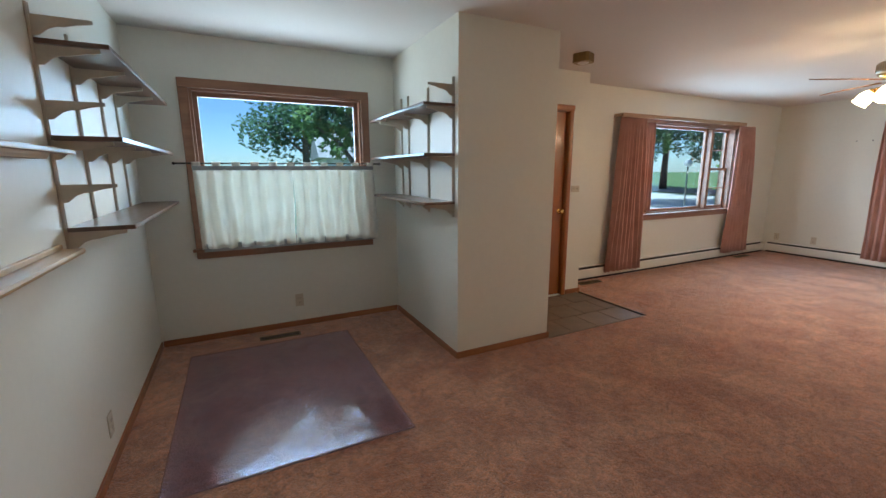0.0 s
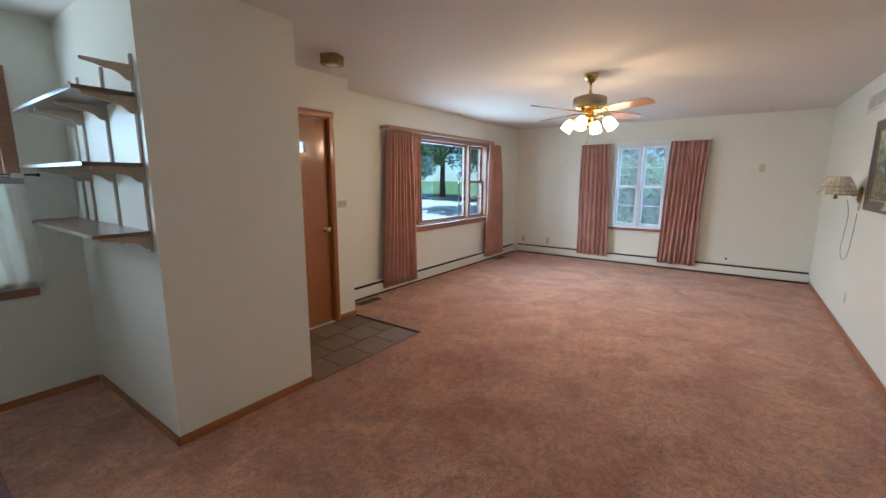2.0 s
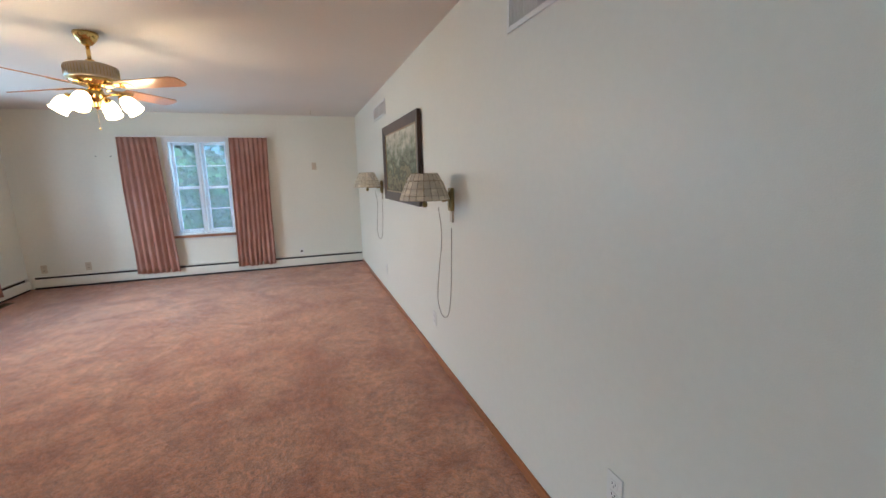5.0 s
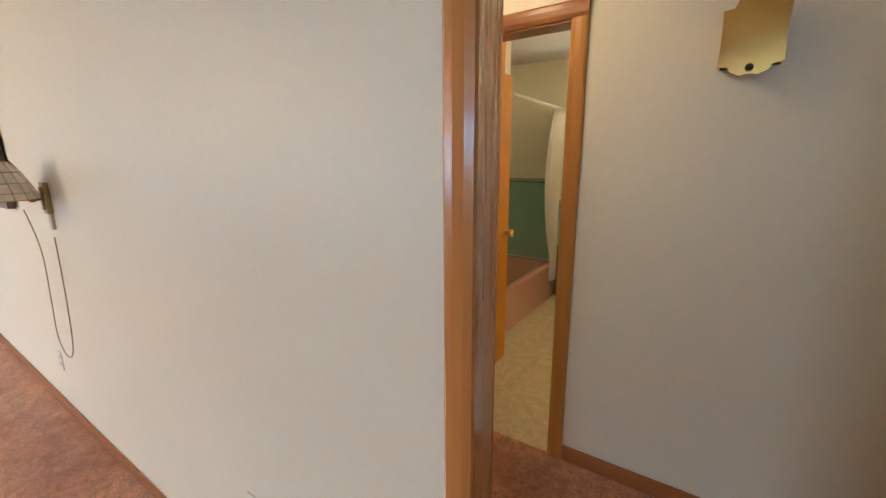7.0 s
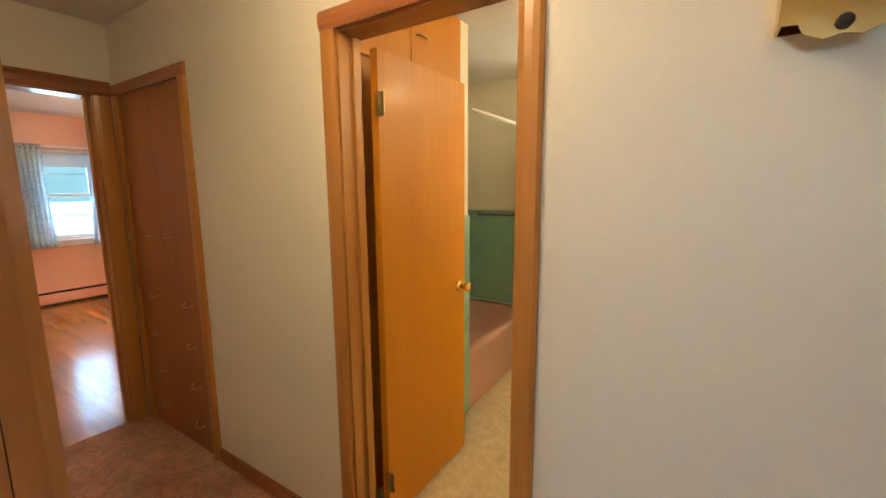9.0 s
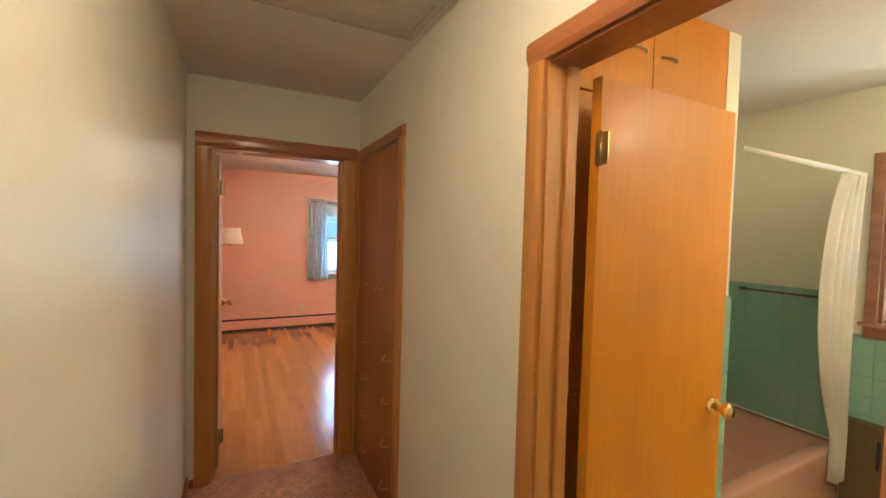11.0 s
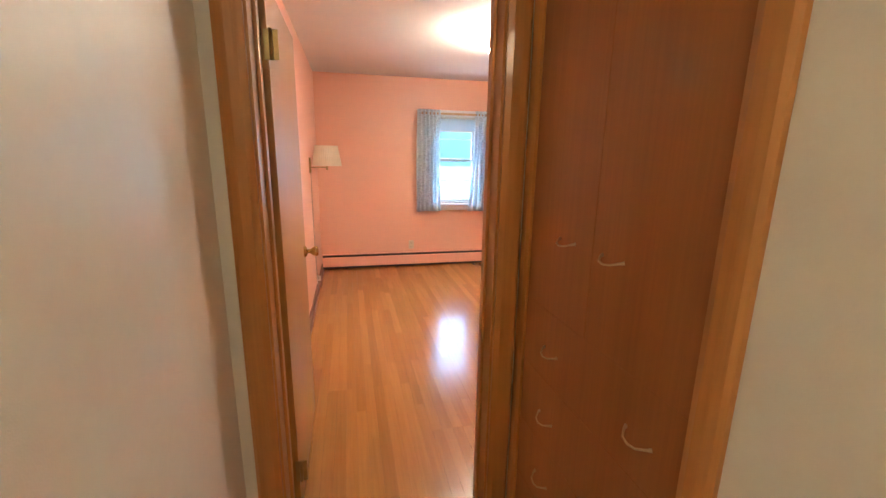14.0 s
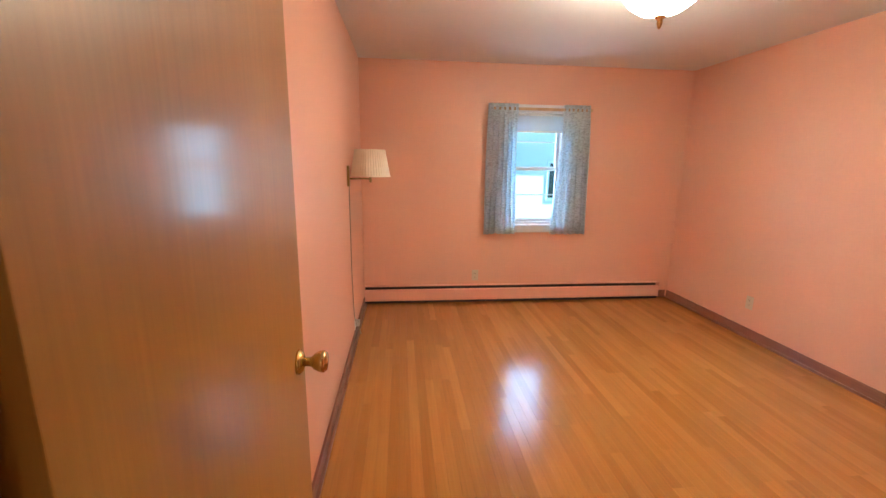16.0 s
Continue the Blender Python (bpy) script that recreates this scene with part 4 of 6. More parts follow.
def drape(parent, name, mat, x0, x1, b0, b1, ztop, zbot, y, folds, amp, seed=0, pinch=0.35, label="", thick=0.002, nv=18, top_amp=0.5):
    """Hanging cloth in folds from x0..x1 at the top to b0..b1 at the bottom."""
    rnd = random.Random(seed)
    ph = [rnd.uniform(-0.9, 0.9) for _ in range(folds + 2)]
    dep = [rnd.uniform(0.65, 1.2) for _ in range(folds + 2)]
    hem = [rnd.uniform(-0.006, 0.006) for _ in range(folds + 2)]

    def fn(u, v):
        f = u * folds
        k = int(min(f, folds - 1e-6))
        t = f - k
        w = 1 - v
        spread = min(1, 0.25 + v * 3.0)
        a = amp * (top_amp + (1 - top_amp) * spread) * (dep[k] * (1 - t) + dep[k + 1] * t)
        wob = 0.16 * math.sin(2 * math.pi * (u * 2.3 + v * 0.8) + seed)
        uu = u + (0.25 / folds) * math.sin(2 * math.pi * f + ph[k]) * pinch * spread
        bow = math.sin(math.pi * min(1, v * 1.2)) * 0.012
        x = (x0 + (x1 - x0) * uu) * w + (b0 + (b1 - b0) * uu) * v + bow * math.sin(seed + u * 5)
        yy = y + a * math.sin(2 * math.pi * f + wob * v * 4) + a * 0.35 * math.sin(4 * math.pi * f + ph[k] * v * 2)
        z = ztop + (zbot - ztop) * v + (hem[k] * (1 - t) + hem[k + 1] * t) * v
        return (x, yy, z)
    bm = bmesh.new()
    sheet(bm, fn, folds * 12, nv)
    return part(name, bm, mat, parent, label, thick)


e = thing("cafe_curtain", (0, 4.54, 0), 0, "cream cafe curtain with tab tops on a thin dark rod", "curtain")
bm = bmesh.new()
tube(bm, [(-0.34, 0, 1.472), (1.27, 0, 1.472)], 0.006, 10)
for x in (-0.345, 1.275):
    lathe(bm, [(0.0, -0.012), (0.009, -0.008), (0.011, 0.0), (0.009, 0.008), (0.0, 0.012)], 12, (x, 0, 1.472))
part("curtain_rod", bm, M_DARK, e, "thin dark cafe rod")
for x in (-0.25, 1.17):
    bm = bmesh.new()
    tube(bm, [(x, 0.078, 1.465), (x, 0.0, 1.465)], 0.004, 8)
    part("rod_bracket", bm, M_BRASS_DULL, e)
drape(e, "curtain_panel", M_CREAM, -0.225, 0.50, -0.215, 0.50, 1.425, 0.79, 0.0, 6, 0.030, 3, label="cream curtain panel in soft folds", top_amp=0.7)
drape(e, "curtain_panel", M_CREAM, 0.50, 1.205, 0.505, 1.24, 1.425, 0.785, 0.0, 7, 0.030, 8, label="cream curtain panel in soft folds", top_amp=0.7)
for k in range(11):
    x = -0.20 + k * 0.1385
    bm = bmesh.new()

    def tab(u, v, x=x):
        a = 2 * math.pi * v
        return (x - 0.03 + 0.06 * u, 0.0095 * math.sin(a), 1.452 + 0.030 * math.cos(a))
    sheet(bm, tab, 3, 20)
    part("curtain_tab", bm, M_CREAM, e, "", 0.0015)
M_GREYBAND = cloth("grey_curtain_band", (0.42, 0.42, 0.41), (0.38, 0.38, 0.37), 0.25)
e2 = part("heading_band", boxes((-0.225, -0.0265, 1.418, 1.205, -0.0245, 1.452)), M_GREYBAND, e, "grey heading band")
part("lining_edge", boxes((-0.21, 0.028, 0.765, 1.21, 0.030, 0.83)), M_GREYBAND, e, "grey lower lining edge")

e = thing("chair_mat", (0, 0, 0), 0, "clear vinyl chair mat with purple sheen on the rose carpet", "floor mat")
bm = bmesh.new()


def mat_fn(u, v):
    x, y = -0.36 + 1.20 * u, 2.70 + 1.58 * v
    z = 0.010 + 0.0035 * noise.noise((x * 2.2, y * 2.2, 1)) + 0.002 * noise.noise((x * 7, y * 5, 4))
    for cx, cy, r, h in ((0.60, 3.03, 0.09, 0.008), (-0.26, 3.35, 0.06, 0.012), (0.62, 3.72, 0.10, 0.010), (0.20, 3.36, 0.06, 0.008)):
        d2 = ((x - cx) * 1.6) ** 2 + (y - cy) ** 2
        z += h * math.exp(-d2 / (r * r))
    return (x, y, z)


sheet(bm, mat_fn, 60, 80)
part("mat_sheet", bm, M_MAT, e, "", 0.003)
bm = bmesh.new()
tube(bm, [mat_fn(u / 30, 0) for u in range(8, 31)], 0.003, 6)
part("mat_edge", bm, M_MAT_EDGE, e, "bright rolled edge of the mat")


# ---- registers, outlets, switches, vents ----
def register(name, at, rz, w, d, label="brown steel floor register"):
    e = thing(name, at, rz, label, "floor register")
    bm = bmesh.new()
    for a, b, c2, d2 in ((0, 0, w, 0.014), (0, d - 0.014, w, d), (0, 0.014, 0.014, d - 0.014), (w - 0.014, 0.014, w, d - 0.014)):
        box(bm, a, b, 0.001, c2, d2, 0.007, bevel=0.001)
    part("register_frame", bm, M_FIXT, e)
    bm = bmesh.new()
    x = 0.022
    while x < w - 0.02:
        box(bm, x, 0.0145, 0.002, x + 0.004, d - 0.0145, 0.006)
        x += 0.012
    part("register_louvre", bm, M_FIXT, e)
    # thin dark sheet paints the shade of the well below the louvres
    part("register_well", boxes((0.0145, 0.0145, 0.0005, w - 0.0145, d - 0.0145, 0.0015)), M_DARK, e)
    return e


register("floor_register", (0.13, 4.38, 0), 0, 0.33, 0.08)
register("floor_register", (3.80, 4.40, 0), 0, 0.36, 0.11)
register("floor_register", (7.25, 4.43, 0), 0, 0.34, 0.10)


def plate(name, at, rz, kind, mat=M_PLATE, label="", horizontal=False):
    """An outlet or switch plate; local -y faces the room."""
    e = thing(name, at, rz, label, "wall switch" if "switch" in name else "wall outlet")
    w, h = (0.115, 0.07) if horizontal else (0.07, 0.115)
    part("cover_plate", boxes((-w / 2, -0.006, -h / 2, w / 2, -0.0005, h / 2), bevel=0.002), mat, e)
    if kind == "outlet":
        for z in (-0.021, 0.021):
            bm = bmesh.new()
            box(bm, -0.0165, -0.0085, z - 0.014, 0.0165, -0.0062, z + 0.014, bevel=0.002)
            f = part("socket_face", bm, mat, e)
            bm = bmesh.new()
            box(bm, -0.008, -0.0092, z - 0.002, -0.0055, -0.0086, z + 0.007)
            box(bm, 0.0055, -0.0092, z - 0.002, 0.008, -0.0086, z + 0.007)
            box(bm, -0.002, -0.0092, z - 0.010, 0.002, -0.0086, z - 0.006)
            # slots are dark bars on the face, their inner shade put into the colour
            part("socket_slot", bm, M_DARK, f)
    elif kind == "switch":
        for x in ((-0.023, 0.023) if horizontal else (0.0,)):
            part("toggle", boxes((x - 0.005, -0.018, -0.004, x + 0.005, -0.0065, 0.012), bevel=0.001), mat, e)
    elif kind == "jack":
        bm = bmesh.new()
        lathe(bm, [(0.0, 0), (0.016, 0), (0.016, 0.006), (0.0, 0.006)], 16, (0, -0.0065, 0), pose(0, 0, 0, 90).to_3x3())
        part("jack_hole", bm, M_DARK, e)
    return e


plate("wall_outlet", (0.495, 4.619, 0.245), 0, "outlet", label="putty double outlet on the nook wall")
plate("wall_outlet", (-0.589, 3.14, 0.20), -90 + 180, "outlet", label="putty outlet low on the cream wall")
plate("wall_outlet", (2.182, 0.001, 0.39), 180, "outlet", M_WHITE, label="white double outlet on the long wall")
plate("wall_outlet", (4.18, 0.001, 0.33), 180, "outlet", M_WHITE, label="white outlet under the hanging lamp cord")
plate("wall_outlet", (6.10, 0.001, 0.33), 180, "outlet", M_WHITE, label="white outlet on the long wall")
plate("wall_jack", (8.309, 1.0, 0.255), -90, "jack", M_WHITE, label="white cable plate with a black jack")
plate("wall_outlet", (8.309, 3.91, 0.275), -90, "outlet", label="putty outlet above the heater")
plate("wall_outlet", (8.309, 4.42, 0.275), -90, "outlet", label="putty outlet near the corner above the heater")
plate("thermostat_plate", (8.309, 0.70, 1.64), -90, "blank", label="putty blank plate on the cream wall")
plate("wall_switch", (3.43, 4.234, 1.205), 0, "switch", label="putty double switch beside the front door", horizontal=True)
plate("wall_switch", (1.86, -0.236, 1.33), 0, "switch", label="putty switch in the hall")
plate("wall_outlet", (8.299, -1.43, 0.288), -90, "outlet", label="putty outlet on the salmon wall")
plate("wall_outlet", (7.20, -3.659, 0.31), 180, "outlet", label="putty outlet on the salmon side wall")


def hook(at, label, category, mat=M_BRASS_DULL):
    x, y, z = at
    bm = bmesh.new()
    tube(bm, [(0, 0, 0), (0, 0, -0.02), (0.008, 0, -0.03), (0.010, 0, -0.04), (0.002, 0, -0.048), (-0.006, 0, -0.042)], 0.002, 6)
    lathe(bm, [(0.0, -0.004), (0.007, -0.003), (0.008, 0.0), (0.0, 0.0)], 10)
    solo("ceiling_hook", bm, mat, at, 0, label, category)


hook((7.81, 0.71, 2.43), "small brass cup hook in the ceiling", "hook")
for y in (3.60, 3.425):
    bm = bmesh.new()
    tube(bm, [(0, 0, 0), (-0.02, 0, 0.002)], 0.003, 6)
    lathe(bm, [(0.0, -0.001), (0.007, -0.001), (0.007, 0.001), (0, 0.001)], 10, (-0.02, 0, 0.002), pose(0, 0, 0, 0, 90, 0).to_3x3())
    solo("wall_screw", bm, M_DARK, (8.309, y, 1.813), 0, "dark screw stuck in the cream wall", "screw")


def wall_vent(at, w, h, label):
    e = thing("wall_vent", at, 0, label, "air vent")
    bm = bmesh.new()
    f = 0.022
    for a, b, c2, d2 in ((0, 0, w, f), (0, h - f, w, h), (0, f, f, h - f), (w - f, f, w, h - f), (w / 2 - f / 2, f, w / 2 + f / 2, h - f)):
        box(bm, a, 0.001, b, c2, 0.009, d2, bevel=0.0015)
    part("vent_frame", bm, M_WHITEPAINT, e)
    # dark sheet behind the louvres paints the shade of the duct
    part("vent_back", boxes((f, 0.0005, f, w - f, 0.0015, h - f)), M_DARK, e)
    for x0, x1 in ((f, w / 2 - f / 2), (w / 2 + f / 2, w - f)):
        x = x0 + 0.006
        bm = bmesh.new()
        while x < x1 - 0.004:
            box(bm, x, 0.002, f, x + 0.0045, 0.008, h - f)
            x += 0.0125
        part("vent_louvre", bm, M_WHITEPAINT, e)


wall_vent((5.77, 0, 2.12), 0.72, 0.165, "white louvred return vent high on the cream wall")
wall_vent((2.25, 0, 2.075), 0.725, 0.17, "white louvred return vent high on the cream wall")

# small square ceiling fixture by the entry
e = thing("ceiling_fixture", (2.945, 3.73, 2.43), 20, "small square brass ceiling fixture with an open underside", "ceiling light")
bm = bmesh.new()
o = [(0.075 * a, 0.075 * b) for a, b in ((1, 0.72), (0.72, 1), (-0.72, 1), (-1, 0.72), (-1, -0.72), (-0.72, -1), (0.72, -1), (1, -0.72))]
prism(bm, o, -0.075, -0.001, "z")
part("fixture_body", bm, M_BRASS_DULL, e)
bm = bmesh.new()
lathe(bm, [(0.0, -0.088), (0.030, -0.085), (0.048, -0.078), (0.05, -0.0755), (0.0, -0.0755)], 20)
part("fixture_lens", bm, M_WHITEPAINT, e, "pale glass lens")


# ---- living room drapes ----
e = thing("drapery", (0, 4.52, 0), 0, "rose pinch-pleated drapes on a flat wood rod over the picture window", "curtain")
bm = bmesh.new()
box(bm, 4.40, -0.035, 2.058, 7.10, -0.012, 2.105, bevel=0.005)
box(bm, 4.40, -0.012, 2.062, 4.415, 0.099, 2.10)
box(bm, 7.085, -0.012, 2.062, 7.10, 0.099, 2.10)
part("curtain_rod", bm, wood("curtain_rod_wood", (0.42, 0.25, 0.14), (0.32, 0.18, 0.09), 0.4, "x", 12), e, "brown wood traverse rod")
drape(e, "drape_panel", M_ROSE, 4.42, 4.86, 4.32, 4.96, 2.055, 0.085, -0.005, 8, 0.032, 1, label="rose pleated drape")
drape(e, "drape_panel", M_ROSE, 7.00, 7.36, 6.90, 7.56, 2.055, 0.10, -0.005, 7, 0.030, 2, label="rose pleated drape")
drape(e, "drape_panel", M_ROSE, 4.98, 5.12, 4.99, 5.14, 2.02, 0.86, 0.045, 3, 0.018, 5, label="narrow rose drape edge inside the window")
e = thing("drapery", (8.215, 0, 0), -90, "rose pinch-pleated drapes on a white rod at the east window", "curtain")
bm = bmesh.new()
box(bm, -3.32, -0.02, 2.078, -1.36, -0.006, 2.10, bevel=0.003)
box(bm, -3.32, -0.006, 2.08, -3.31, 0.094, 2.098)
box(bm, -1.37, -0.006, 2.08, -1.36, 0.094, 2.098)
part("curtain_rod", bm, M_WHITE, e, "cream metal traverse rod")
drape(e, "drape_panel", M_ROSE, -3.31, -2.83, -3.30, -2.74, 2.075, 0.11, 0.005, 7, 0.028, 11, label="rose pleated drape")
drape(e, "drape_panel", M_ROSE, -1.90, -1.37, -1.95, -1.41, 2.075, 0.10, 0.005, 8, 0.028, 12, label="rose pleated drape")
e = thing("sheer_curtain", (8.285, 0, 0), -90, "white lace sheers inside the east window", "curtain")
drape(e, "sheer_panel", M_SHEER, -2.72, -2.37, -2.70, -2.38, 2.0, 0.66, 0.0, 7, 0.010, 21, label="white lace sheer panel", thick=0.0008)
drape(e, "sheer_panel", M_SHEER, -2.34, -1.96, -2.35, -1.98, 2.0, 0.63, 0.0, 7, 0.010, 22, label="white lace sheer panel", thick=0.0008)

# ---- ceiling fan ----
FAN = (4.70, 2.19, 2.43)
e = thing("ceiling_fan", FAN, 0, "brass ceiling fan with four wood blades and four lit tulip shades", "ceiling fan")
bm = bmesh.new()
lathe(bm, [(0.0, 0), (0.068, -0.001), (0.070, -0.015), (0.055, -0.045), (0.030, -0.075), (0.014, -0.082), (0.0, -0.082)], 28)
part("canopy", bm, M_BRASS, e)
bm = bmesh.new()
tube(bm, [(0, 0, -0.08), (0, 0, -0.19)], 0.012, 12)
lathe(bm, [(0.0, -0.165), (0.024, -0.168), (0.028, -0.18), (0.018, -0.195), (0.0, -0.195)], 20)
part("downrod", bm, M_BRASS, e)
bm = bmesh.new()
lathe(bm, [(0.0, -0.19), (0.10, -0.195), (0.142, -0.21), (0.146, -0.215), (0.146, -0.285), (0.140, -0.292), (0.0, -0.292)], 40)
part("motor_housing", bm, M_BRONZE, e, "grey pewter motor band")
bm = bmesh.new()
lathe(bm, [(0.0, -0.292), (0.128, -0.293), (0.135, -0.302), (0.10, -0.325), (0.06, -0.34), (0.0, -0.342)], 36)
part("lower_housing", bm, M_BRASS, e)
bm = bmesh.new()
for k in range(48):
    a = 2 * math.pi * k / 48
    x, y = 0.1465 * math.cos(a), 0.1465 * math.sin(a)
    tube(bm, [(x, y, -0.222), (x, y, -0.278)], 0.0018, 4)
part("housing_fluting", bm, M_BRASS_DULL, e)
for ang in (-28, 62, 152, -118):
    r3 = pose(0, 0, 0, 0, 0, ang).to_3x3() @ pose(0, 0, 0, -13, 0, 0).to_3x3()
    bm = bmesh.new()
    o = [(0.20, -0.050), (0.24, -0.056), (0.62, -0.066), (0.655, -0.050), (0.665, -0.02), (0.665, 0.02), (0.655, 0.050), (0.62, 0.066), (0.24, 0.056), (0.20, 0.050)]
    prism(bm, o, -0.0035, 0.0035, "z")
    for v in bm.verts:
        v.co = r3 @ v.co + Vector((0, 0, -0.338))
    part("fan_blade", bm, M_BLADE, e, "varnished wood fan blade")
    bm = bmesh.new()
    prism(bm, [(0.09, -0.018), (0.15, -0.012), (0.20, -0.035), (0.27, -0.030), (0.285, 0.0), (0.27, 0.030), (0.20, 0.035), (0.15, 0.012), (0.09, 0.018)], -0.008, -0.0036, "z")
    for v in bm.verts:
        v.co = r3 @ v.co + Vector((0, 0, -0.338))
    part("blade_iron", bm, M_BRASS, e)
bm = bmesh.new()
lathe(bm, [(0.0, -0.34), (0.028, -0.342), (0.045, -0.36), (0.052, -0.385), (0.045, -0.41), (0.03, -0.43), (0.02, -0.45), (0.026, -0.465), (0.012, -0.48), (0.0, -0.485)], 24)
part("light_kit_hub", bm, M_BRASS, e)
bm = bmesh.new()
tube(bm, [(0.02, 0.01, -0.45), (0.022, 0.012, -0.60)], 0.001, 5)
lathe(bm, [(0, -0.62), (0.005, -0.615), (0.006, -0.605), (0, -0.60)], 8, (0.022, 0.012, 0))
part("pull_chain", bm, M_BRASS, e)
FAN_BULBS = []
for ang in (-3, 87, 177, -93):
    a = radians(ang)
    ux, uy = math.cos(a), math.sin(a)
    bm = bmesh.new()
    tube(bm, [(0.04 * ux, 0.04 * uy, -0.40), (0.10 * ux, 0.10 * uy, -0.385), (0.135 * ux, 0.135 * uy, -0.385), (0.15 * ux, 0.15 * uy, -0.405)], 0.007, 8)
    tilt = Vector((0.62 * ux, 0.62 * uy, -0.78)).to_track_quat("Z", "Y").to_matrix()
    fit_at = (0.15 * ux, 0.15 * uy, -0.40)
    lathe(bm, [(0.0, -0.012), (0.02, -0.012), (0.024, 0.0), (0.024, 0.014), (0.0, 0.014)], 16, fit_at, tilt)
    part("lamp_arm", bm, M_BRASS, e)
    bm = bmesh.new()
    lathe(bm, [(0.024, 0.010), (0.040, 0.030), (0.050, 0.058), (0.053, 0.085), (0.049, 0.108), (0.056, 0.122), (0.052, 0.121), (0.046, 0.108), (0.049, 0.085), (0.046, 0.060), (0.036, 0.034), (0.020, 0.014)], 20, fit_at, tilt)
    part("glass_shade", bm, M_FROST, e, "frosted tulip glass shade, lit")
    q = Vector(fit_at) + tilt @ Vector((0, 0, 0.17)) + Vector(FAN)
    bulb("fan_bulb", q, FAN_WATTS, WARM, 0.04)


# ---- picture ----
def landscape():
    """Old landscape print: pale sky, blurred trees, a path."""
    m = bpy.data.materials.new("landscape_print")
    m.use_nodes = True
    n, ln = m.node_tree.nodes, m.node_tree.links
    b = n["Principled BSDF"]
    co = n.new("ShaderNodeTexCoord")
    sep = n.new("ShaderNodeSeparateXYZ")
    ln.new(co.outputs["Generated"], sep.inputs[0])
    nz = n.new("ShaderNodeTexNoise")
    nz.inputs["Scale"].default_value, nz.inputs["Detail"].default_value = 6.0, 8
    nz.inputs["Roughness"].default_value = 0.62
    ln.new(co.outputs["Generated"], nz.inputs["Vector"])
    s = n.new("ShaderNodeMath")
    s.operation = "MULTIPLY_ADD"
    s.inputs[1].default_value = 1.9
    ln.new(nz.outputs["Fac"], s.inputs[0])
    ln.new(sep.outputs["Z"], s.inputs[2])
    r = n.new("ShaderNodeValToRGB")
    els = r.color_ramp.elements
    els[0].position, els[0].color = 0.45, (0.05, 0.045, 0.025, 1)
    els[1].position, els[1].color = 0.98, (0.58, 0.56, 0.46, 1)
    for p, c3 in ((0.58, (0.26, 0.23, 0.13)), (0.66, (0.08, 0.09, 0.05)), (0.78, (0.22, 0.24, 0.16))):
        el = els.new(p)
        el.color = (*c3, 1)
    sc = n.new("ShaderNodeMath")
    sc.operation = "MULTIPLY"
    sc.inputs[1].default_value = 0.50
    ln.new(s.outputs[0], sc.inputs[0])
    ln.new(sc.outputs[0], r.inputs["Fac"])
    ln.new(r.outputs[0], b.inputs["Base Color"])
    b.inputs["Roughness"].default_value = 0.6
    return m


e = thing("framed_picture", (4.39, 0.012, 1.21), 0, "dark carved frame around a faded landscape print", "picture")
W, H, F = 1.42, 0.76, 0.085
lean = 0.018
bm = bmesh.new()


def bar(pts_o, pts_i):
    a, b2 = pts_o
    c3, d3 = pts_i
    v = []
    for p, y0, y1 in ((a, 0.0, 0.030), (b2, 0.0, 0.030), (d3, 0.0, 0.018), (c3, 0.0, 0.018)):
        v.append(bm.verts.new((p[0], y0, p[1])))
        v.append(bm.verts.new((p[0], y1, p[1])))
    for f in ((0, 2, 4, 6), (1, 7, 5, 3), (0, 1, 3, 2), (2, 3, 5, 4), (4, 5, 7, 6), (6, 7, 1, 0)):
        bm.faces.new([v[i] for i in f])


bar(((0, 0), (W, 0)), ((F, F), (W - F, F)))
bar(((W, 0), (W, H)), ((W - F, F), (W - F, H - F)))
bar(((W, H), (0, H)), ((W - F, H - F), (F, H - F)))
bar(((0, H), (0, 0)), ((F, H - F), (F, F)))
part("picture_frame", bm, M_PICFRAME, e)
bm = bmesh.new()
g = 0.012
box(bm, F, 0.008, F, W - F, 0.0175, F + g)
box(bm, F, 0.008, H - F - g, W - F, 0.0175, H - F)
box(bm, F, 0.008, F + g, F + g, 0.0175, H - F - g)
box(bm, W - F - g, 0.008, F + g, W - F, 0.0175, H - F - g)
part("frame_liner", bm, M_GILT, e, "dull gilt liner")
part("picture_print", boxes((F + g, 0.004, F + g, W - F - g, 0.010, H - F - g)), landscape(), e, "faded landscape print")


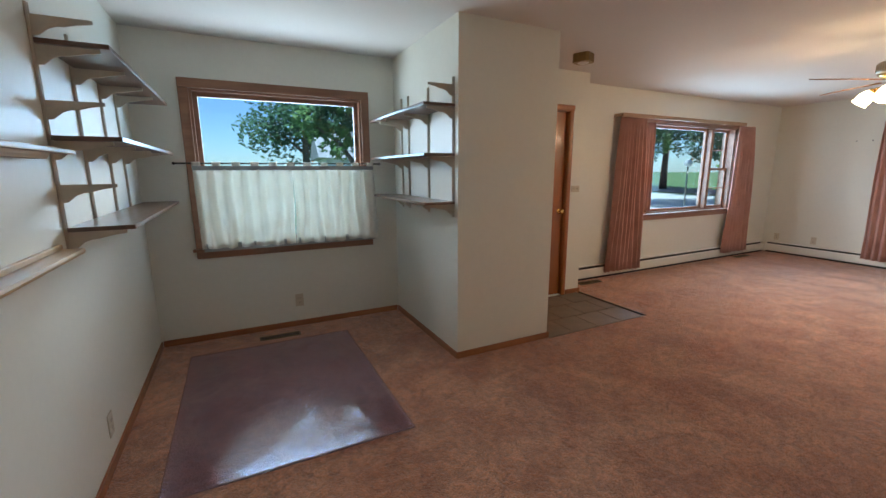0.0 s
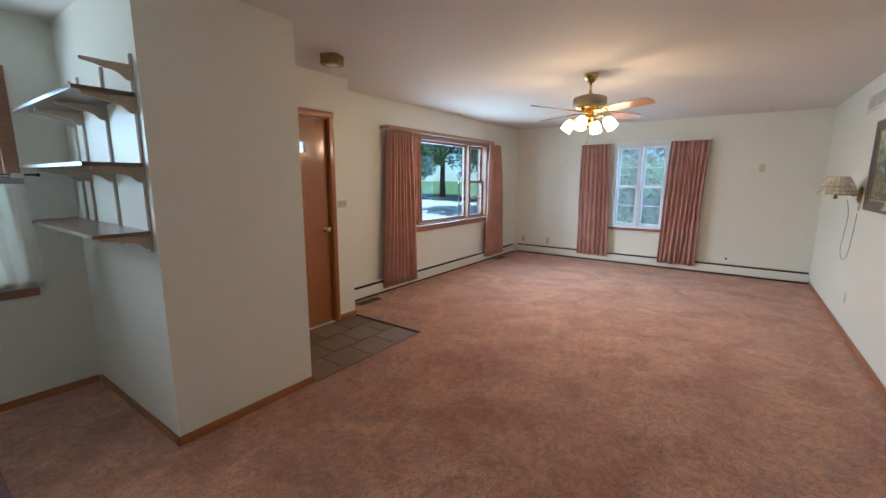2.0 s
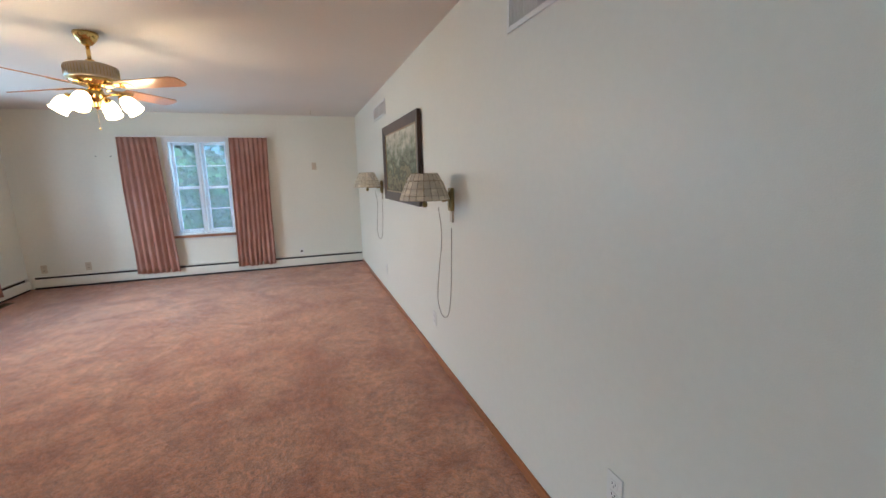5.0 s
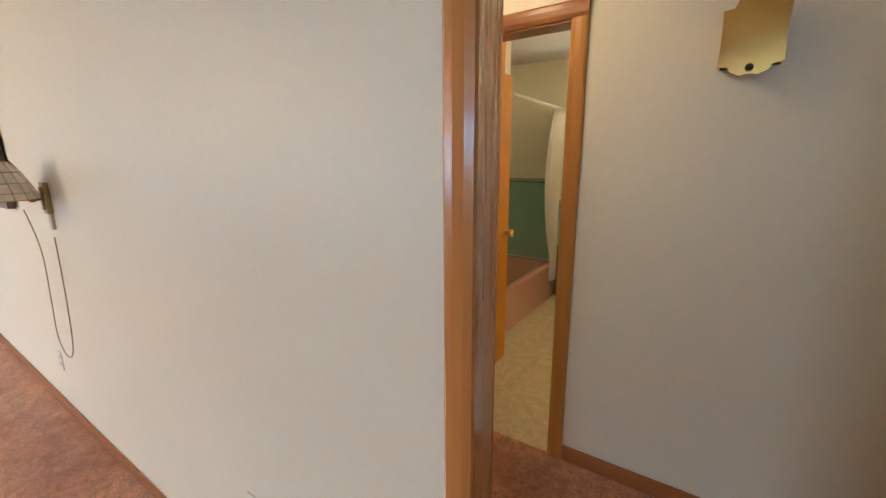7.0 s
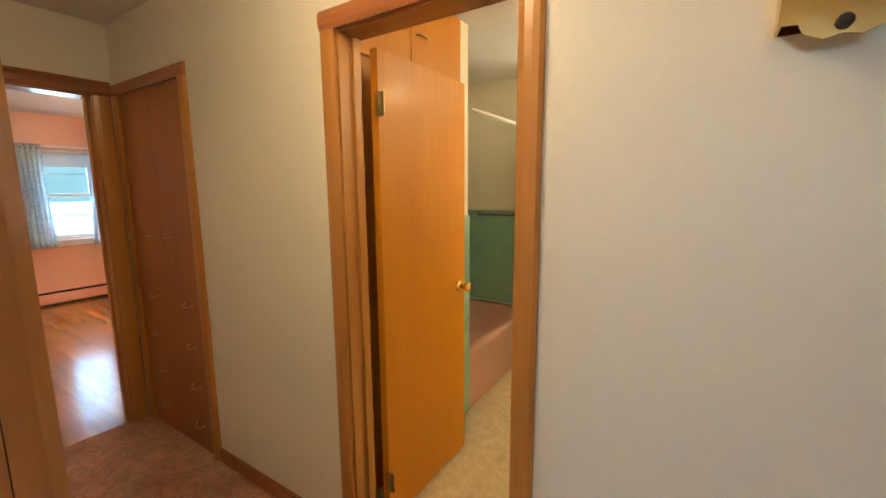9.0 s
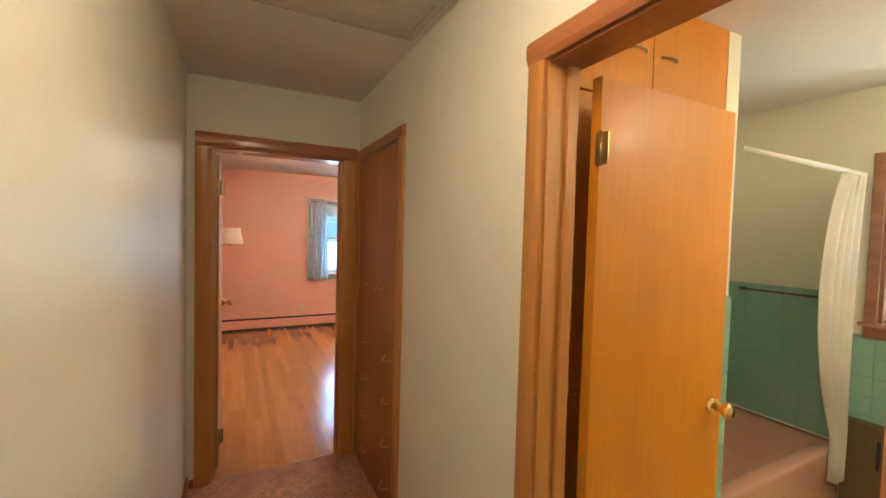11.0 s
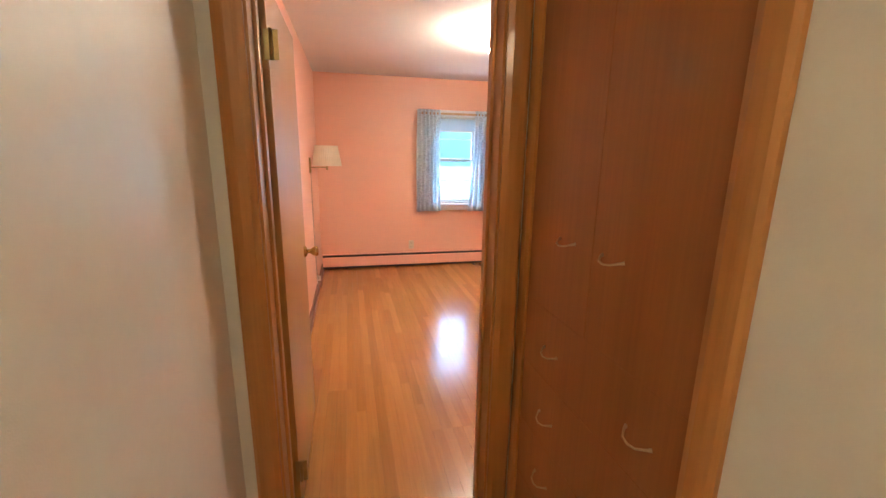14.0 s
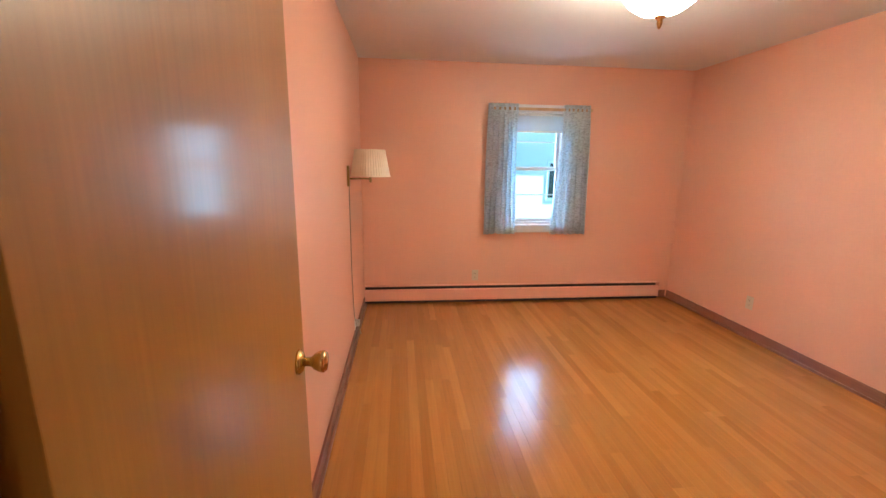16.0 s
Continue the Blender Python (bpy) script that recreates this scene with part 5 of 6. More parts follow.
# ---- swing-arm lamps with shell shades ----
def shell_lamp(name, at, reach, cord_x, cord_bottom, cord_top, label):
    """Brass swing-arm lamp on the south wall with a ribbed shell shade; the cord hangs in a loop."""
    e = thing(name, at, 0, label, "wall lamp")
    bm = bmesh.new()
    box(bm, -0.032, 0.001, -0.075, 0.032, 0.022, 0.075, bevel=0.004)
    box(bm, -0.015, 0.022, -0.055, 0.015, 0.030, 0.055, bevel=0.003)
    part("lamp_backplate", bm, M_BRASS_DULL, e, "antique brass backplate")
    bm = bmesh.new()
    box(bm, -0.022, 0.001, -0.15, 0.022, 0.014, -0.077, bevel=0.002)
    part("cord_cover", bm, M_PLATE, e, "putty cord cover")
    bm = bmesh.new()
    tube(bm, [(0, 0.03, 0.0), (0, 0.06, 0.0), (0, 0.065, -0.002)], 0.010, 10)
    tube(bm, [(0, 0.055, 0.0), (reach[0], reach[1], 0.0)], 0.0065, 10)
    lathe(bm, [(0.0, -0.016), (0.012, -0.014), (0.013, 0.012), (0.0, 0.014)], 14, (0, 0.06, 0))
    tube(bm, [(reach[0], reach[1], -0.02), (reach[0], reach[1], 0.10)], 0.009, 10)
    lathe(bm, [(0.0, -0.035), (0.014, -0.03), (0.018, -0.015), (0.012, 0.0), (0.0, 0.0)], 14, (reach[0], reach[1], -0.01))
    part("swing_arm", bm, M_BRASS_DULL, e)
    sx, sy, n = reach[0], reach[1], 20
    rings = ((0.160, 0.005), (0.152, 0.035), (0.134, 0.078), (0.112, 0.125), (0.085, 0.172))
    bm = bmesh.new()
    for k in range(n):
        a = 2 * math.pi * k / n
        tube(bm, [(sx + r * math.cos(a), sy + r * math.sin(a), z) for r, z in rings], 0.0015, 4)
    for r, z in rings:
        tube(bm, [(sx + r * math.cos(2 * math.pi * k / 40), sy + r * math.sin(2 * math.pi * k / 40), z) for k in range(41)], 0.0016, 4)
    sh = part("lamp_shade", bm, M_LEAD, e, "ribbed capiz-shell shade with dark soldered seams")
    for j, (r, z) in enumerate(rings[1:], 1):
        r0, z0 = rings[j - 1]
        for k in range(n):
            a0, a1 = 2 * math.pi * (k + 0.05) / n, 2 * math.pi * (k + 0.95) / n
            q = 0.06 * (z - z0)
            c4 = [(sx + rr * math.cos(a), sy + rr * math.sin(a), zz) for a, rr, zz in ((a0, r0, z0 + q), (a1, r0, z0 + q), (a1, r, z - q), (a0, r, z - q))]
            bm = bmesh.new()
            vo = [bm.verts.new(p) for p in c4]
            vi = [bm.verts.new((sx + (p[0] - sx) * 0.975, sy + (p[1] - sy) * 0.975, p[2])) for p in c4]
            bm.faces.new(vo)
            bm.faces.new(list(reversed(vi)))
            for i in range(4):
                bm.faces.new((vo[i], vi[i], vi[(i + 1) % 4], vo[(i + 1) % 4]))
            part("shell_pane", bm, M_CAPIZ, sh)
    bm = bmesh.new()
    w, zb = cord_x, cord_bottom
    keys = [(0.02, 0.11, -0.02), (0.03, 0.09, -0.05), (0.30 * w, 0.05, 0.3 * zb), (0.80 * w, 0.025, 0.62 * zb), (w, 0.02, 0.86 * zb), (0.82 * w, 0.02, 0.98 * zb), (0.5 * w, 0.02, zb),
            (0.2 * w, 0.02, 0.93 * zb), (0.05 * w, 0.018, 0.75 * zb), (0.01, 0.012, 0.5 * zb), (0.0, 0.01, -0.15), (0.0, 0.01, -0.14)]
    pts = []
    for p0, p1, p2, p3 in zip(keys, keys[1:], keys[2:], keys[3:]):
        for i in range(5):
            t = i / 5
            pts.append([0.5 * (2 * b + (c - a) * t + (2 * a - 5 * b + 4 * c - d) * t * t + (3 * b - a - 3 * c + d) * t ** 3) for a, b, c, d in zip(p0, p1, p2, p3)])
    tube(bm, pts, 0.0028, 6)
    part("lamp_cord", bm, M_CORD, e, "grey-brown cord hanging in a loop")
    return e


shell_lamp("wall_lamp", (3.735, 0, 1.30), (0.0, 0.19), 0.30, -0.86, 0, "swing-arm brass lamp with a shell shade near the picture")
shell_lamp("wall_lamp", (6.15, 0, 1.33), (-0.02, 0.185), 0.40, -0.66, 0, "swing-arm brass lamp with a shell shade beyond the picture")

# ---- hall: brass candle sconce, ceiling shutter ----
e = thing("wall_sconce", (1.055, -1.24, 1.85), 0, "shaped brass wall sconce on the cream hall wall", "wall lamp")
bm = bmesh.new()
o = [(-0.088, -0.085), (-0.060, -0.088), (-0.052, -0.105), (-0.025, -0.118), (0.0, -0.112), (0.025, -0.118), (0.052, -0.105), (0.060, -0.088), (0.088, -0.085), (0.084, 0.0), (0.088, 0.085),
     (0.06, 0.088), (0.045, 0.12), (0.015, 0.125), (0.0, 0.14), (-0.015, 0.125), (-0.045, 0.12), (-0.06, 0.088), (-0.088, 0.085), (-0.084, 0.0)]
prism(bm, o, 0.075, 0.081, "y")
part("sconce_shield", bm, M_BRASS, e, "shaped brass shield")
bm = bmesh.new()
box(bm, -0.086, 0.001, -0.083, -0.081, 0.0745, 0.083, bevel=0.001)
box(bm, 0.081, 0.001, -0.083, 0.086, 0.0745, 0.083, bevel=0.001)
box(bm, -0.081, 0.001, -0.083, 0.081, 0.005, 0.083)
part("sconce_box", bm, M_BRASS, e)
bm = bmesh.new()
lathe(bm, [(0.0, 0), (0.010, 0.0), (0.012, 0.006), (0.008, 0.014), (0.0, 0.015)], 16, (0, 0.081, -0.095), pose(0, 0, 0, -90).to_3x3())
part("sconce_screw", bm, M_DARK, e, "dark thumb screw")
bm = bmesh.new()
tube(bm, [(0, 0.083, 0.13), (0, 0.09, 0.145), (0, 0.083, 0.158), (0, 0.076, 0.145), (0, 0.083, 0.132)], 0.003, 6)
part("sconce_ring", bm, M_WHITE, e)

M_SHUTTER = material("dusty_shutter_paint", (0.52, 0.47, 0.41), 0.5, second=(0.44, 0.40, 0.34), scale=6, grain=0.05)
e = thing("ceiling_shutter", (2.20, -1.20, 2.43), 0, "grey-white louvred attic fan shutter in the hall ceiling", "ceiling vent")
bm = bmesh.new()
for a, b, c5, d5 in ((0, 0, 1.02, 0.03), (0, 0.83, 1.02, 0.86), (0, 0.03, 0.03, 0.83), (0.99, 0.03, 1.02, 0.83)):
    box(bm, a, b, -0.014, c5, d5, -0.001, bevel=0.002)
part("shutter_frame", bm, M_SHUTTER, e)
for k in range(10):
    x = 0.035 + k * 0.0955
    bm = bmesh.new()
    prism(bm, [(x, -0.003), (x + 0.092, -0.009), (x + 0.094, -0.013), (x + 0.090, -0.012), (x, -0.006)], 0.031, 0.829, "y")
    part("shutter_slat", bm, M_SHUTTER, e)

# hall ceiling light, overhead near the doorway
e = thing("ceiling_light", (2.00, -0.62, 2.43), 0, "lit round frosted glass hall ceiling light with brass base", "ceiling light")
bm = bmesh.new()
lathe(bm, [(0.0, -0.001), (0.11, -0.001), (0.115, -0.018), (0.0, -0.019)], 28)
part("light_base", bm, M_BRASS, e)
bm = bmesh.new()
lathe(bm, [(0.0, -0.0195), (0.10, -0.020), (0.105, -0.045), (0.07, -0.075), (0.0, -0.088)], 28)
part("glass_bowl", bm, M_FROST, e, "frosted glass, lit")
bulb("hall_bulb", (2.00, -0.62, 2.28), HALL_WATTS, (1.0, 0.72, 0.44), 0.1)

# ---- bathroom ----
e = thing("linen_cabinet", (2.49, -2.33, 0), 0, "golden built-in wood cabinet behind the open bathroom door", "cabinet")
part("cabinet_body", boxes((0.002, 0.0, 0.0, 0.50, 0.979, 2.429)), M_DOOR, e)
for z0, z1 in ((0.08, 1.02), (1.03, 2.03), (2.04, 2.40)):
    for y0, y1, hy in ((0.045, 0.485, 0.40), (0.49, 0.93, 0.57)):
        dr = part("cabinet_door", boxes((-0.016, y0, z0, 0.001, y1, z1), bevel=0.0015), M_DOOR, e)
        bm = bmesh.new()
        hz = (z0 + z1) / 2 + (0.0 if z0 > 2 else 0.3)
        tube(bm, [(-0.016, hy - 0.045, hz), (-0.034, hy - 0.02, hz), (-0.034, hy + 0.02, hz), (-0.016, hy + 0.045, hz)], 0.004, 8)
        part("pull_handle", bm, M_BRASS_DULL, dr)

# bathtub
e = thing("bathtub", (2.49, -3.655, 0), 0, "pink enamelled built-in bathtub", "bathtub")
bm = bmesh.new()
L, Wd, Ht = 1.225, 0.755, 0.39


def tub_ring(inset_x0, inset_x1, inset_y, z, r):
    pts = []
    x0, x1, y0, y1 = inset_x0, Wd - inset_x1, inset_y, L - inset_y
    for cx, cy, s in ((x1 - r, y1 - r, 0), (x0 + r, y1 - r, 90), (x0 + r, y0 + r, 180), (x1 - r, y0 + r, 270)):
        for k in range(6):
            a = radians(s + k * 18)
            pts.append(bm.verts.new((cx + r * math.cos(a), cy + r * math.sin(a), z)))
    return pts


rings = [tub_ring(0.004, 0, 0, -0.005, 0.002), tub_ring(0.012, 0, 0, 0.30, 0.004), tub_ring(0.0, 0, 0, Ht - 0.03, 0.006), tub_ring(0.0, 0, 0, Ht - 0.008, 0.01), tub_ring(0.010, 0, 0.0, Ht, 0.012),
         tub_ring(0.075, 0.05, 0.07, Ht, 0.10), tub_ring(0.085, 0.06, 0.085, Ht - 0.015, 0.11), tub_ring(0.12, 0.09, 0.15, 0.15, 0.13), tub_ring(0.16, 0.13, 0.22, 0.07, 0.12)]
for a, b in zip(rings, rings[1:]):
    k = len(a)
    for i in range(k):
        bm.faces.new((a[i], a[(i + 1) % k], b[(i + 1) % k], b[i])).smooth = True
bm.faces.new(rings[-1])
part("tub_shell", bm, M_TUB, e)
part("caulk_line", boxes((0.02, 0.001, Ht + 0.0005, 0.745, 0.010, Ht + 0.010), (0.745, 0.010, Ht + 0.0005, 0.754, 1.22, Ht + 0.010)), M_WHITE, e, "white caulk bead")

e = thing("shower_curtain", (2.47, 0, 0), 0, "white shower curtain pushed aside on a white rod", "shower curtain")
bm = bmesh.new()
tube(bm, [(0.0, -3.658, 1.95), (0.0, -2.422, 1.95)], 0.0125, 12)
part("curtain_rod", bm, M_WHITE, e, "white tubular shower rod")
bm = bmesh.new()


def swag(u, v):
    y = -3.60 + 0.30 * u * (0.5 + 0.9 * math.sin(math.pi * min(1, v * 1.15 + 0.05)) ** 0.7) * (1 - 0.25 * v)
    x = -0.02 + 0.022 * math.sin(2 * math.pi * (u * 4.2)) + 0.02 * v
    return (x, y, 1.93 - 1.72 * v)


sheet(bm, swag, 50, 20)
part("curtain_sheet", bm, M_VINYLCURTAIN, e, "", 0.001)

e = thing("grab_bar", (3.04, -3.65, 1.232), 0, "tarnished towel bar on the green tile", "towel bar")
bm = bmesh.new()
tube(bm, [(0.0, 0.045, 0), (-0.46, 0.045, 0)], 0.007, 10)
for x in (0.0, -0.46):
    tube(bm, [(x, 0.0, 0), (x, 0.05, 0)], 0.012, 10)
part("bar", bm, M_FIXT, e)
e = thing("towel_bar", (2.30, -3.65, 0.99), 0, "white towel bar under the bathroom window", "towel bar")
bm = bmesh.new()
tube(bm, [(0.0, 0.05, 0), (-0.6, 0.05, 0)], 0.008, 10)
for x in (0.0, -0.6):
    box(bm, x - 0.012, 0.0, -0.02, x + 0.012, 0.058, 0.02, bevel=0.003)
part("bar", bm, M_WHITE, e)

e = thing("wall_heater", (1.75, -3.65, 0.04), 0, "bronze-coloured wall heater below the bathroom window", "heater")
part("heater_case", boxes((0.0, 0.0, 0.0, 0.72, 0.07, 0.53), bevel=0.006), M_FIXT, e)
for k in range(12):
    part("heater_fin", boxes((0.12 + k * 0.04, 0.0705, 0.30, 0.135 + k * 0.04, 0.078, 0.46), bevel=0.001), M_DARK, e)

e = thing("window_blind", (1.80, -3.66, 0), 0, "closed cream mini-blind in the bathroom window", "window blind")
part("head_rail", boxes((0.02, -0.035, 1.965, 0.56, -0.005, 1.992), bevel=0.002), M_WHITE, e)
for k in range(54):
    z = 1.955 - k * 0.0152
    bm = bmesh.new()
    sheet(bm, lambda u, v, z=z: (0.022 + 0.536 * u, -0.02 + (v - 0.5) * 0.012, z + (v - 0.5) * 0.016 - 0.0012 * (2 * v - 1) ** 2), 1, 4)
    part("blind_slat", bm, M_CREAM, e, "", 0.0006)

# ---- bedroom ----
e = thing("curtain_pair", (8.215, 0, 0), -90, "short blue-grey woven curtains with pinch pleats on a cream rod", "curtain")
bm = bmesh.new()
box(bm, 1.52, -0.008, 1.985, 2.56, 0.004, 2.012, bevel=0.003)
box(bm, 1.52, 0.004, 1.987, 1.53, 0.084, 2.008)
box(bm, 2.55, 0.004, 1.987, 2.56, 0.084, 2.008)
part("curtain_rod", bm, M_LEDGE, e, "cream wood-toned rod")
drape(e, "curtain_panel", M_BLUECLOTH, 1.50, 1.80, 1.49, 1.82, 2.045, 0.755, -0.01, 6, 0.024, 31, label="blue-grey woven curtain panel")
drape(e, "curtain_panel", M_BLUECLOTH, 2.26, 2.53, 2.19, 2.58, 2.045, 0.75, -0.01, 6, 0.024, 33, label="blue-grey woven curtain panel")
e = thing("roller_shade", (8.30, 0, 0), -90, "pale blue roller shade drawn part way", "window shade")
bm = bmesh.new()
tube(bm, [(1.752, 0.03, 1.962), (2.308, 0.03, 1.962)], 0.014, 12)
part("shade_roller", bm, M_WHITE, e)
part("shade_cloth", boxes((1.755, 0.036, 1.80, 2.305, 0.0372, 1.962)), M_SHADE, e)
part("shade_hem", boxes((1.755, 0.034, 1.785, 2.305, 0.040, 1.80)), M_WHITE, e)

# pleated wall lamp
e = thing("wall_lamp", (7.22, -0.25, 1.36), 0, "brass swing-arm lamp with a pleated cream shade", "wall lamp")
bm = bmesh.new()
box(bm, -0.028, -0.018, -0.075, 0.028, -0.001, 0.075, bevel=0.004)
part("lamp_backplate", bm, M_BRASS_DULL, e)
bm = bmesh.new()
tube(bm, [(0, -0.018, -0.02), (0, -0.06, -0.02), (0.05, -0.12, -0.02), (0.0, -0.17, -0.02)], 0.006, 10)
tube(bm, [(0, -0.17, -0.045), (0, -0.17, 0.08)], 0.009, 10)
part("swing_arm", bm, M_BRASS_DULL, e)
bm = bmesh.new()
n = 88
cols = []
for k in range(n):
    a = 2 * math.pi * k / n
    d = 0.004 if k % 2 else 0.0
    cols.append([bm.verts.new(((r - d) * math.cos(a), -0.17 + (r - d) * math.sin(a), z)) for r, z in ((0.145, 0.0), (0.128, 0.095), (0.112, 0.19))])
for k in range(n):
    for j in range(2):
        bm.faces.new((cols[k][j], cols[(k + 1) % n][j], cols[(k + 1) % n][j + 1], cols[k][j + 1]))
sh = part("lamp_shade", bm, M_PLEAT, e, "pleated cream fabric shade", 0.0012)
for r, z in ((0.146, 0.0), (0.112, 0.19)):
    bm = bmesh.new()
    tube(bm, [(r * math.cos(2 * math.pi * k / 40), -0.17 + r * math.sin(2 * math.pi * k / 40), z) for k in range(41)], 0.003, 5)
    part("shade_trim", bm, M_PLEAT, sh)
bm = bmesh.new()
tube(bm, [(0, -0.012, -0.075), (0.01, -0.010, -0.4), (-0.005, -0.012, -0.8), (0.03, -0.016, -1.1), (0.12, -0.02, -1.22)], 0.0028, 6)
part("lamp_cord", bm, M_CORD, e, "thin cord down to the plug")
e = thing("wall_outlet", (7.40, -0.25, 0.115), 0, "white outlet with plugs on the salmon wall", "wall outlet")
part("cover_plate", boxes((-0.035, -0.006, -0.057, 0.035, -0.001, 0.057), bevel=0.002), M_WHITE, e)
bm = bmesh.new()
box(bm, -0.022, -0.042, -0.005, 0.022, -0.0065, 0.045, bevel=0.006)
part("plug", bm, M_WHITE, e, "white plug")
bm = bmesh.new()
tube(bm, [(0.0, -0.03, -0.005), (0.01, -0.04, -0.05), (0.05, -0.045, -0.10), (0.09, -0.03, -0.09)], 0.003, 6)
part("plug_cord", bm, M_CORD, e)

# bedroom ceiling light
LAMP = (6.20, -1.93, 2.43)
e = thing("ceiling_light", LAMP, 0, "lit brass-trimmed glass bowl ceiling light", "ceiling light")
bm = bmesh.new()
lathe(bm, [(0.0, -0.001), (0.085, -0.001), (0.09, -0.02), (0.06, -0.045), (0.02, -0.06), (0.0, -0.06)], 28)
part("light_canopy", bm, M_BRASS, e)
bm = bmesh.new()
tube(bm, [(0, 0, -0.05), (0, 0, -0.30)], 0.006, 10)
lathe(bm, [(0.0, -0.235), (0.022, -0.237), (0.028, -0.25), (0.012, -0.26), (0.014, -0.275), (0.008, -0.295), (0.0, -0.303)], 18)
part("finial", bm, M_BRASS, e, "turned brass finial")
bm = bmesh.new()
lathe(bm, [(0.04, -0.235), (0.10, -0.22), (0.15, -0.185), (0.185, -0.14), (0.19, -0.125), (0.182, -0.127), (0.145, -0.177), (0.096, -0.211), (0.04, -0.225)], 40)
part("glass_bowl", bm, M_BEDGLOW, e, "frosted glass bowl, lit")
bulb("bedroom_bulb", (LAMP[0], LAMP[1], 2.29), BED_WATTS, (1.0, 0.92, 0.80), 0.07)
# bathroom ceiling lamp
e = thing("ceiling_light", (1.25, -2.85, 2.43), 0, "round lit bathroom ceiling light", "ceiling light")
bm = bmesh.new()
lathe(bm, [(0.0, -0.001), (0.13, -0.001), (0.135, -0.02), (0.0, -0.021)], 28)
part("light_base", bm, M_BRASS, e)
bm = bmesh.new()
lathe(bm, [(0.0, -0.0215), (0.12, -0.022), (0.118, -0.05), (0.08, -0.085), (0.0, -0.10)], 28)
part("glass_bowl", bm, M_FROST, e, "frosted glass, lit")
bulb("bathroom_bulb", (1.25, -2.85, 2.22), BATH_WATTS, (1.0, 0.78, 0.48), 0.08)


# ---- outdoors ----
structure("ground", boxes((-300, 4.82, -0.75, 300, 300, -0.55), (-300, -300, -0.75, 300, -3.85, -0.55), (8.5, -3.85, -0.75, 300, 4.82, -0.55), (-300, -3.85, -0.75, -0.8, 4.82, -0.55)), M_LAWN, "mown lawn")
structure("driveway", boxes((10.0, 8.0, -0.55, 32.0, 27.0, -0.535)), M_DRIVE, "pale concrete driveway")
structure("road", boxes((34, -60, -0.55, 41, 90, -0.53)), M_STREET, "asphalt street")


def house(at, rz, w, d, h, label):
    e = thing("house", at, rz, label, "house")
    part("house_wall", boxes((0, 0, -0.2, w, d, h)), M_SIDING, e)
    bm = bmesh.new()
    prism(bm, [(-0.5, h), (d + 0.5, h), (d / 2, h + d * 0.24)], -0.5, w + 0.5, "x")
    part("house_roof", bm, M_ROOF, e)
    x = 1.3
    while x < w - 1.5:
        wf = part("house_window", boxes((x, -0.04, 0.9, x + 1.1, 0.02, 2.1)), M_WHITEPAINT, e)
        part("house_pane", boxes((x + 0.08, -0.06, 0.98, x + 0.51, -0.041, 2.02), (x + 0.59, -0.06, 0.98, x + 1.02, -0.041, 2.02)), M_WINDARK, wf)
        x += 3.1
    return e


house((17.5, 31.0, -0.5), -45, 11.5, 8, 3.4, "white-sided single-storey house across the street")
house((16.5, 2.4, -0.5), -90, 11.0, 8, 3.4, "white-sided neighbouring house beyond the bedroom window")
house((5.2, 27.0, -0.5), -6, 8, 8, 2.7, "neighbouring house with a grey roof behind trees")


def tree(name, at, h, spread, seed, leaf, leaves=2600, label="broad leafy green tree on the lawn", low=0.35):
    rnd = random.Random(seed)
    e = thing(name, at, 0, label, "tree")
    bm = bmesh.new()
    tips = []
    tube(bm, [(0, 0, 0), (rnd.uniform(-.1, .1), rnd.uniform(-.1, .1), h * 0.22), (rnd.uniform(-.2, .2), rnd.uniform(-.2, .2), h * 0.45), (0.1, 0, h * 0.8)], [h * 0.032, h * 0.024, h * 0.018, h * 0.006], 10)
    for k in range(9):
        a, z0 = k * 2.4 + rnd.uniform(-.3, .3), h * rnd.uniform(0.22, 0.6)
        r = spread * rnd.uniform(0.55, 0.95)
        p1 = Vector((r * 0.45 * math.cos(a), r * 0.45 * math.sin(a), z0 + h * 0.12))
        p2 = Vector((r * math.cos(a), r * math.sin(a), z0 + h * rnd.uniform(0.12, 0.3)))
        tube(bm, [(0, 0, z0 - 0.1), p1, p2], [h * 0.013, h * 0.008, h * 0.003], 6)
        tips += [p1, p2]
    part("trunk", bm, M_BARK, e, "rough grey-brown trunk and limbs")
    centres = [(Vector((rnd.gauss(0, spread * 0.45), rnd.gauss(0, spread * 0.45), h * rnd.uniform(low, 1.0))), rnd.uniform(0.16, 0.34) * spread) for _ in range(26)] + [(p, 0.25 * spread) for p in tips]
    vs, fs = [], []
    for _ in range(leaves):
        c6, r = centres[rnd.randrange(len(centres))]
        v = Vector((rnd.gauss(0, 1), rnd.gauss(0, 1), rnd.gauss(0, 1))).normalized() * r * rnd.uniform(0.5, 1.0)
        p = c6 + v
        s = rnd.uniform(0.09, 0.2) * (h / 9)
        u1 = Vector((rnd.gauss(0, 1), rnd.gauss(0, 1), rnd.gauss(0, 0.5))).normalized()
        u2 = u1.orthogonal().normalized()
        i = len(vs)
        vs += [p - u1 * s, p + u2 * s * 0.55, p + u1 * s, p - u2 * s * 0.55]
        fs.append((i, i + 1, i + 2, i + 3))
    me = bpy.data.meshes.new("crown")
    me.from_pydata(vs, [], fs)
    me.materials.append(leaf)
    ob = new("crown", me)
    ob.parent = e
    tagged(ob, "dense uneven green crown")
    return e


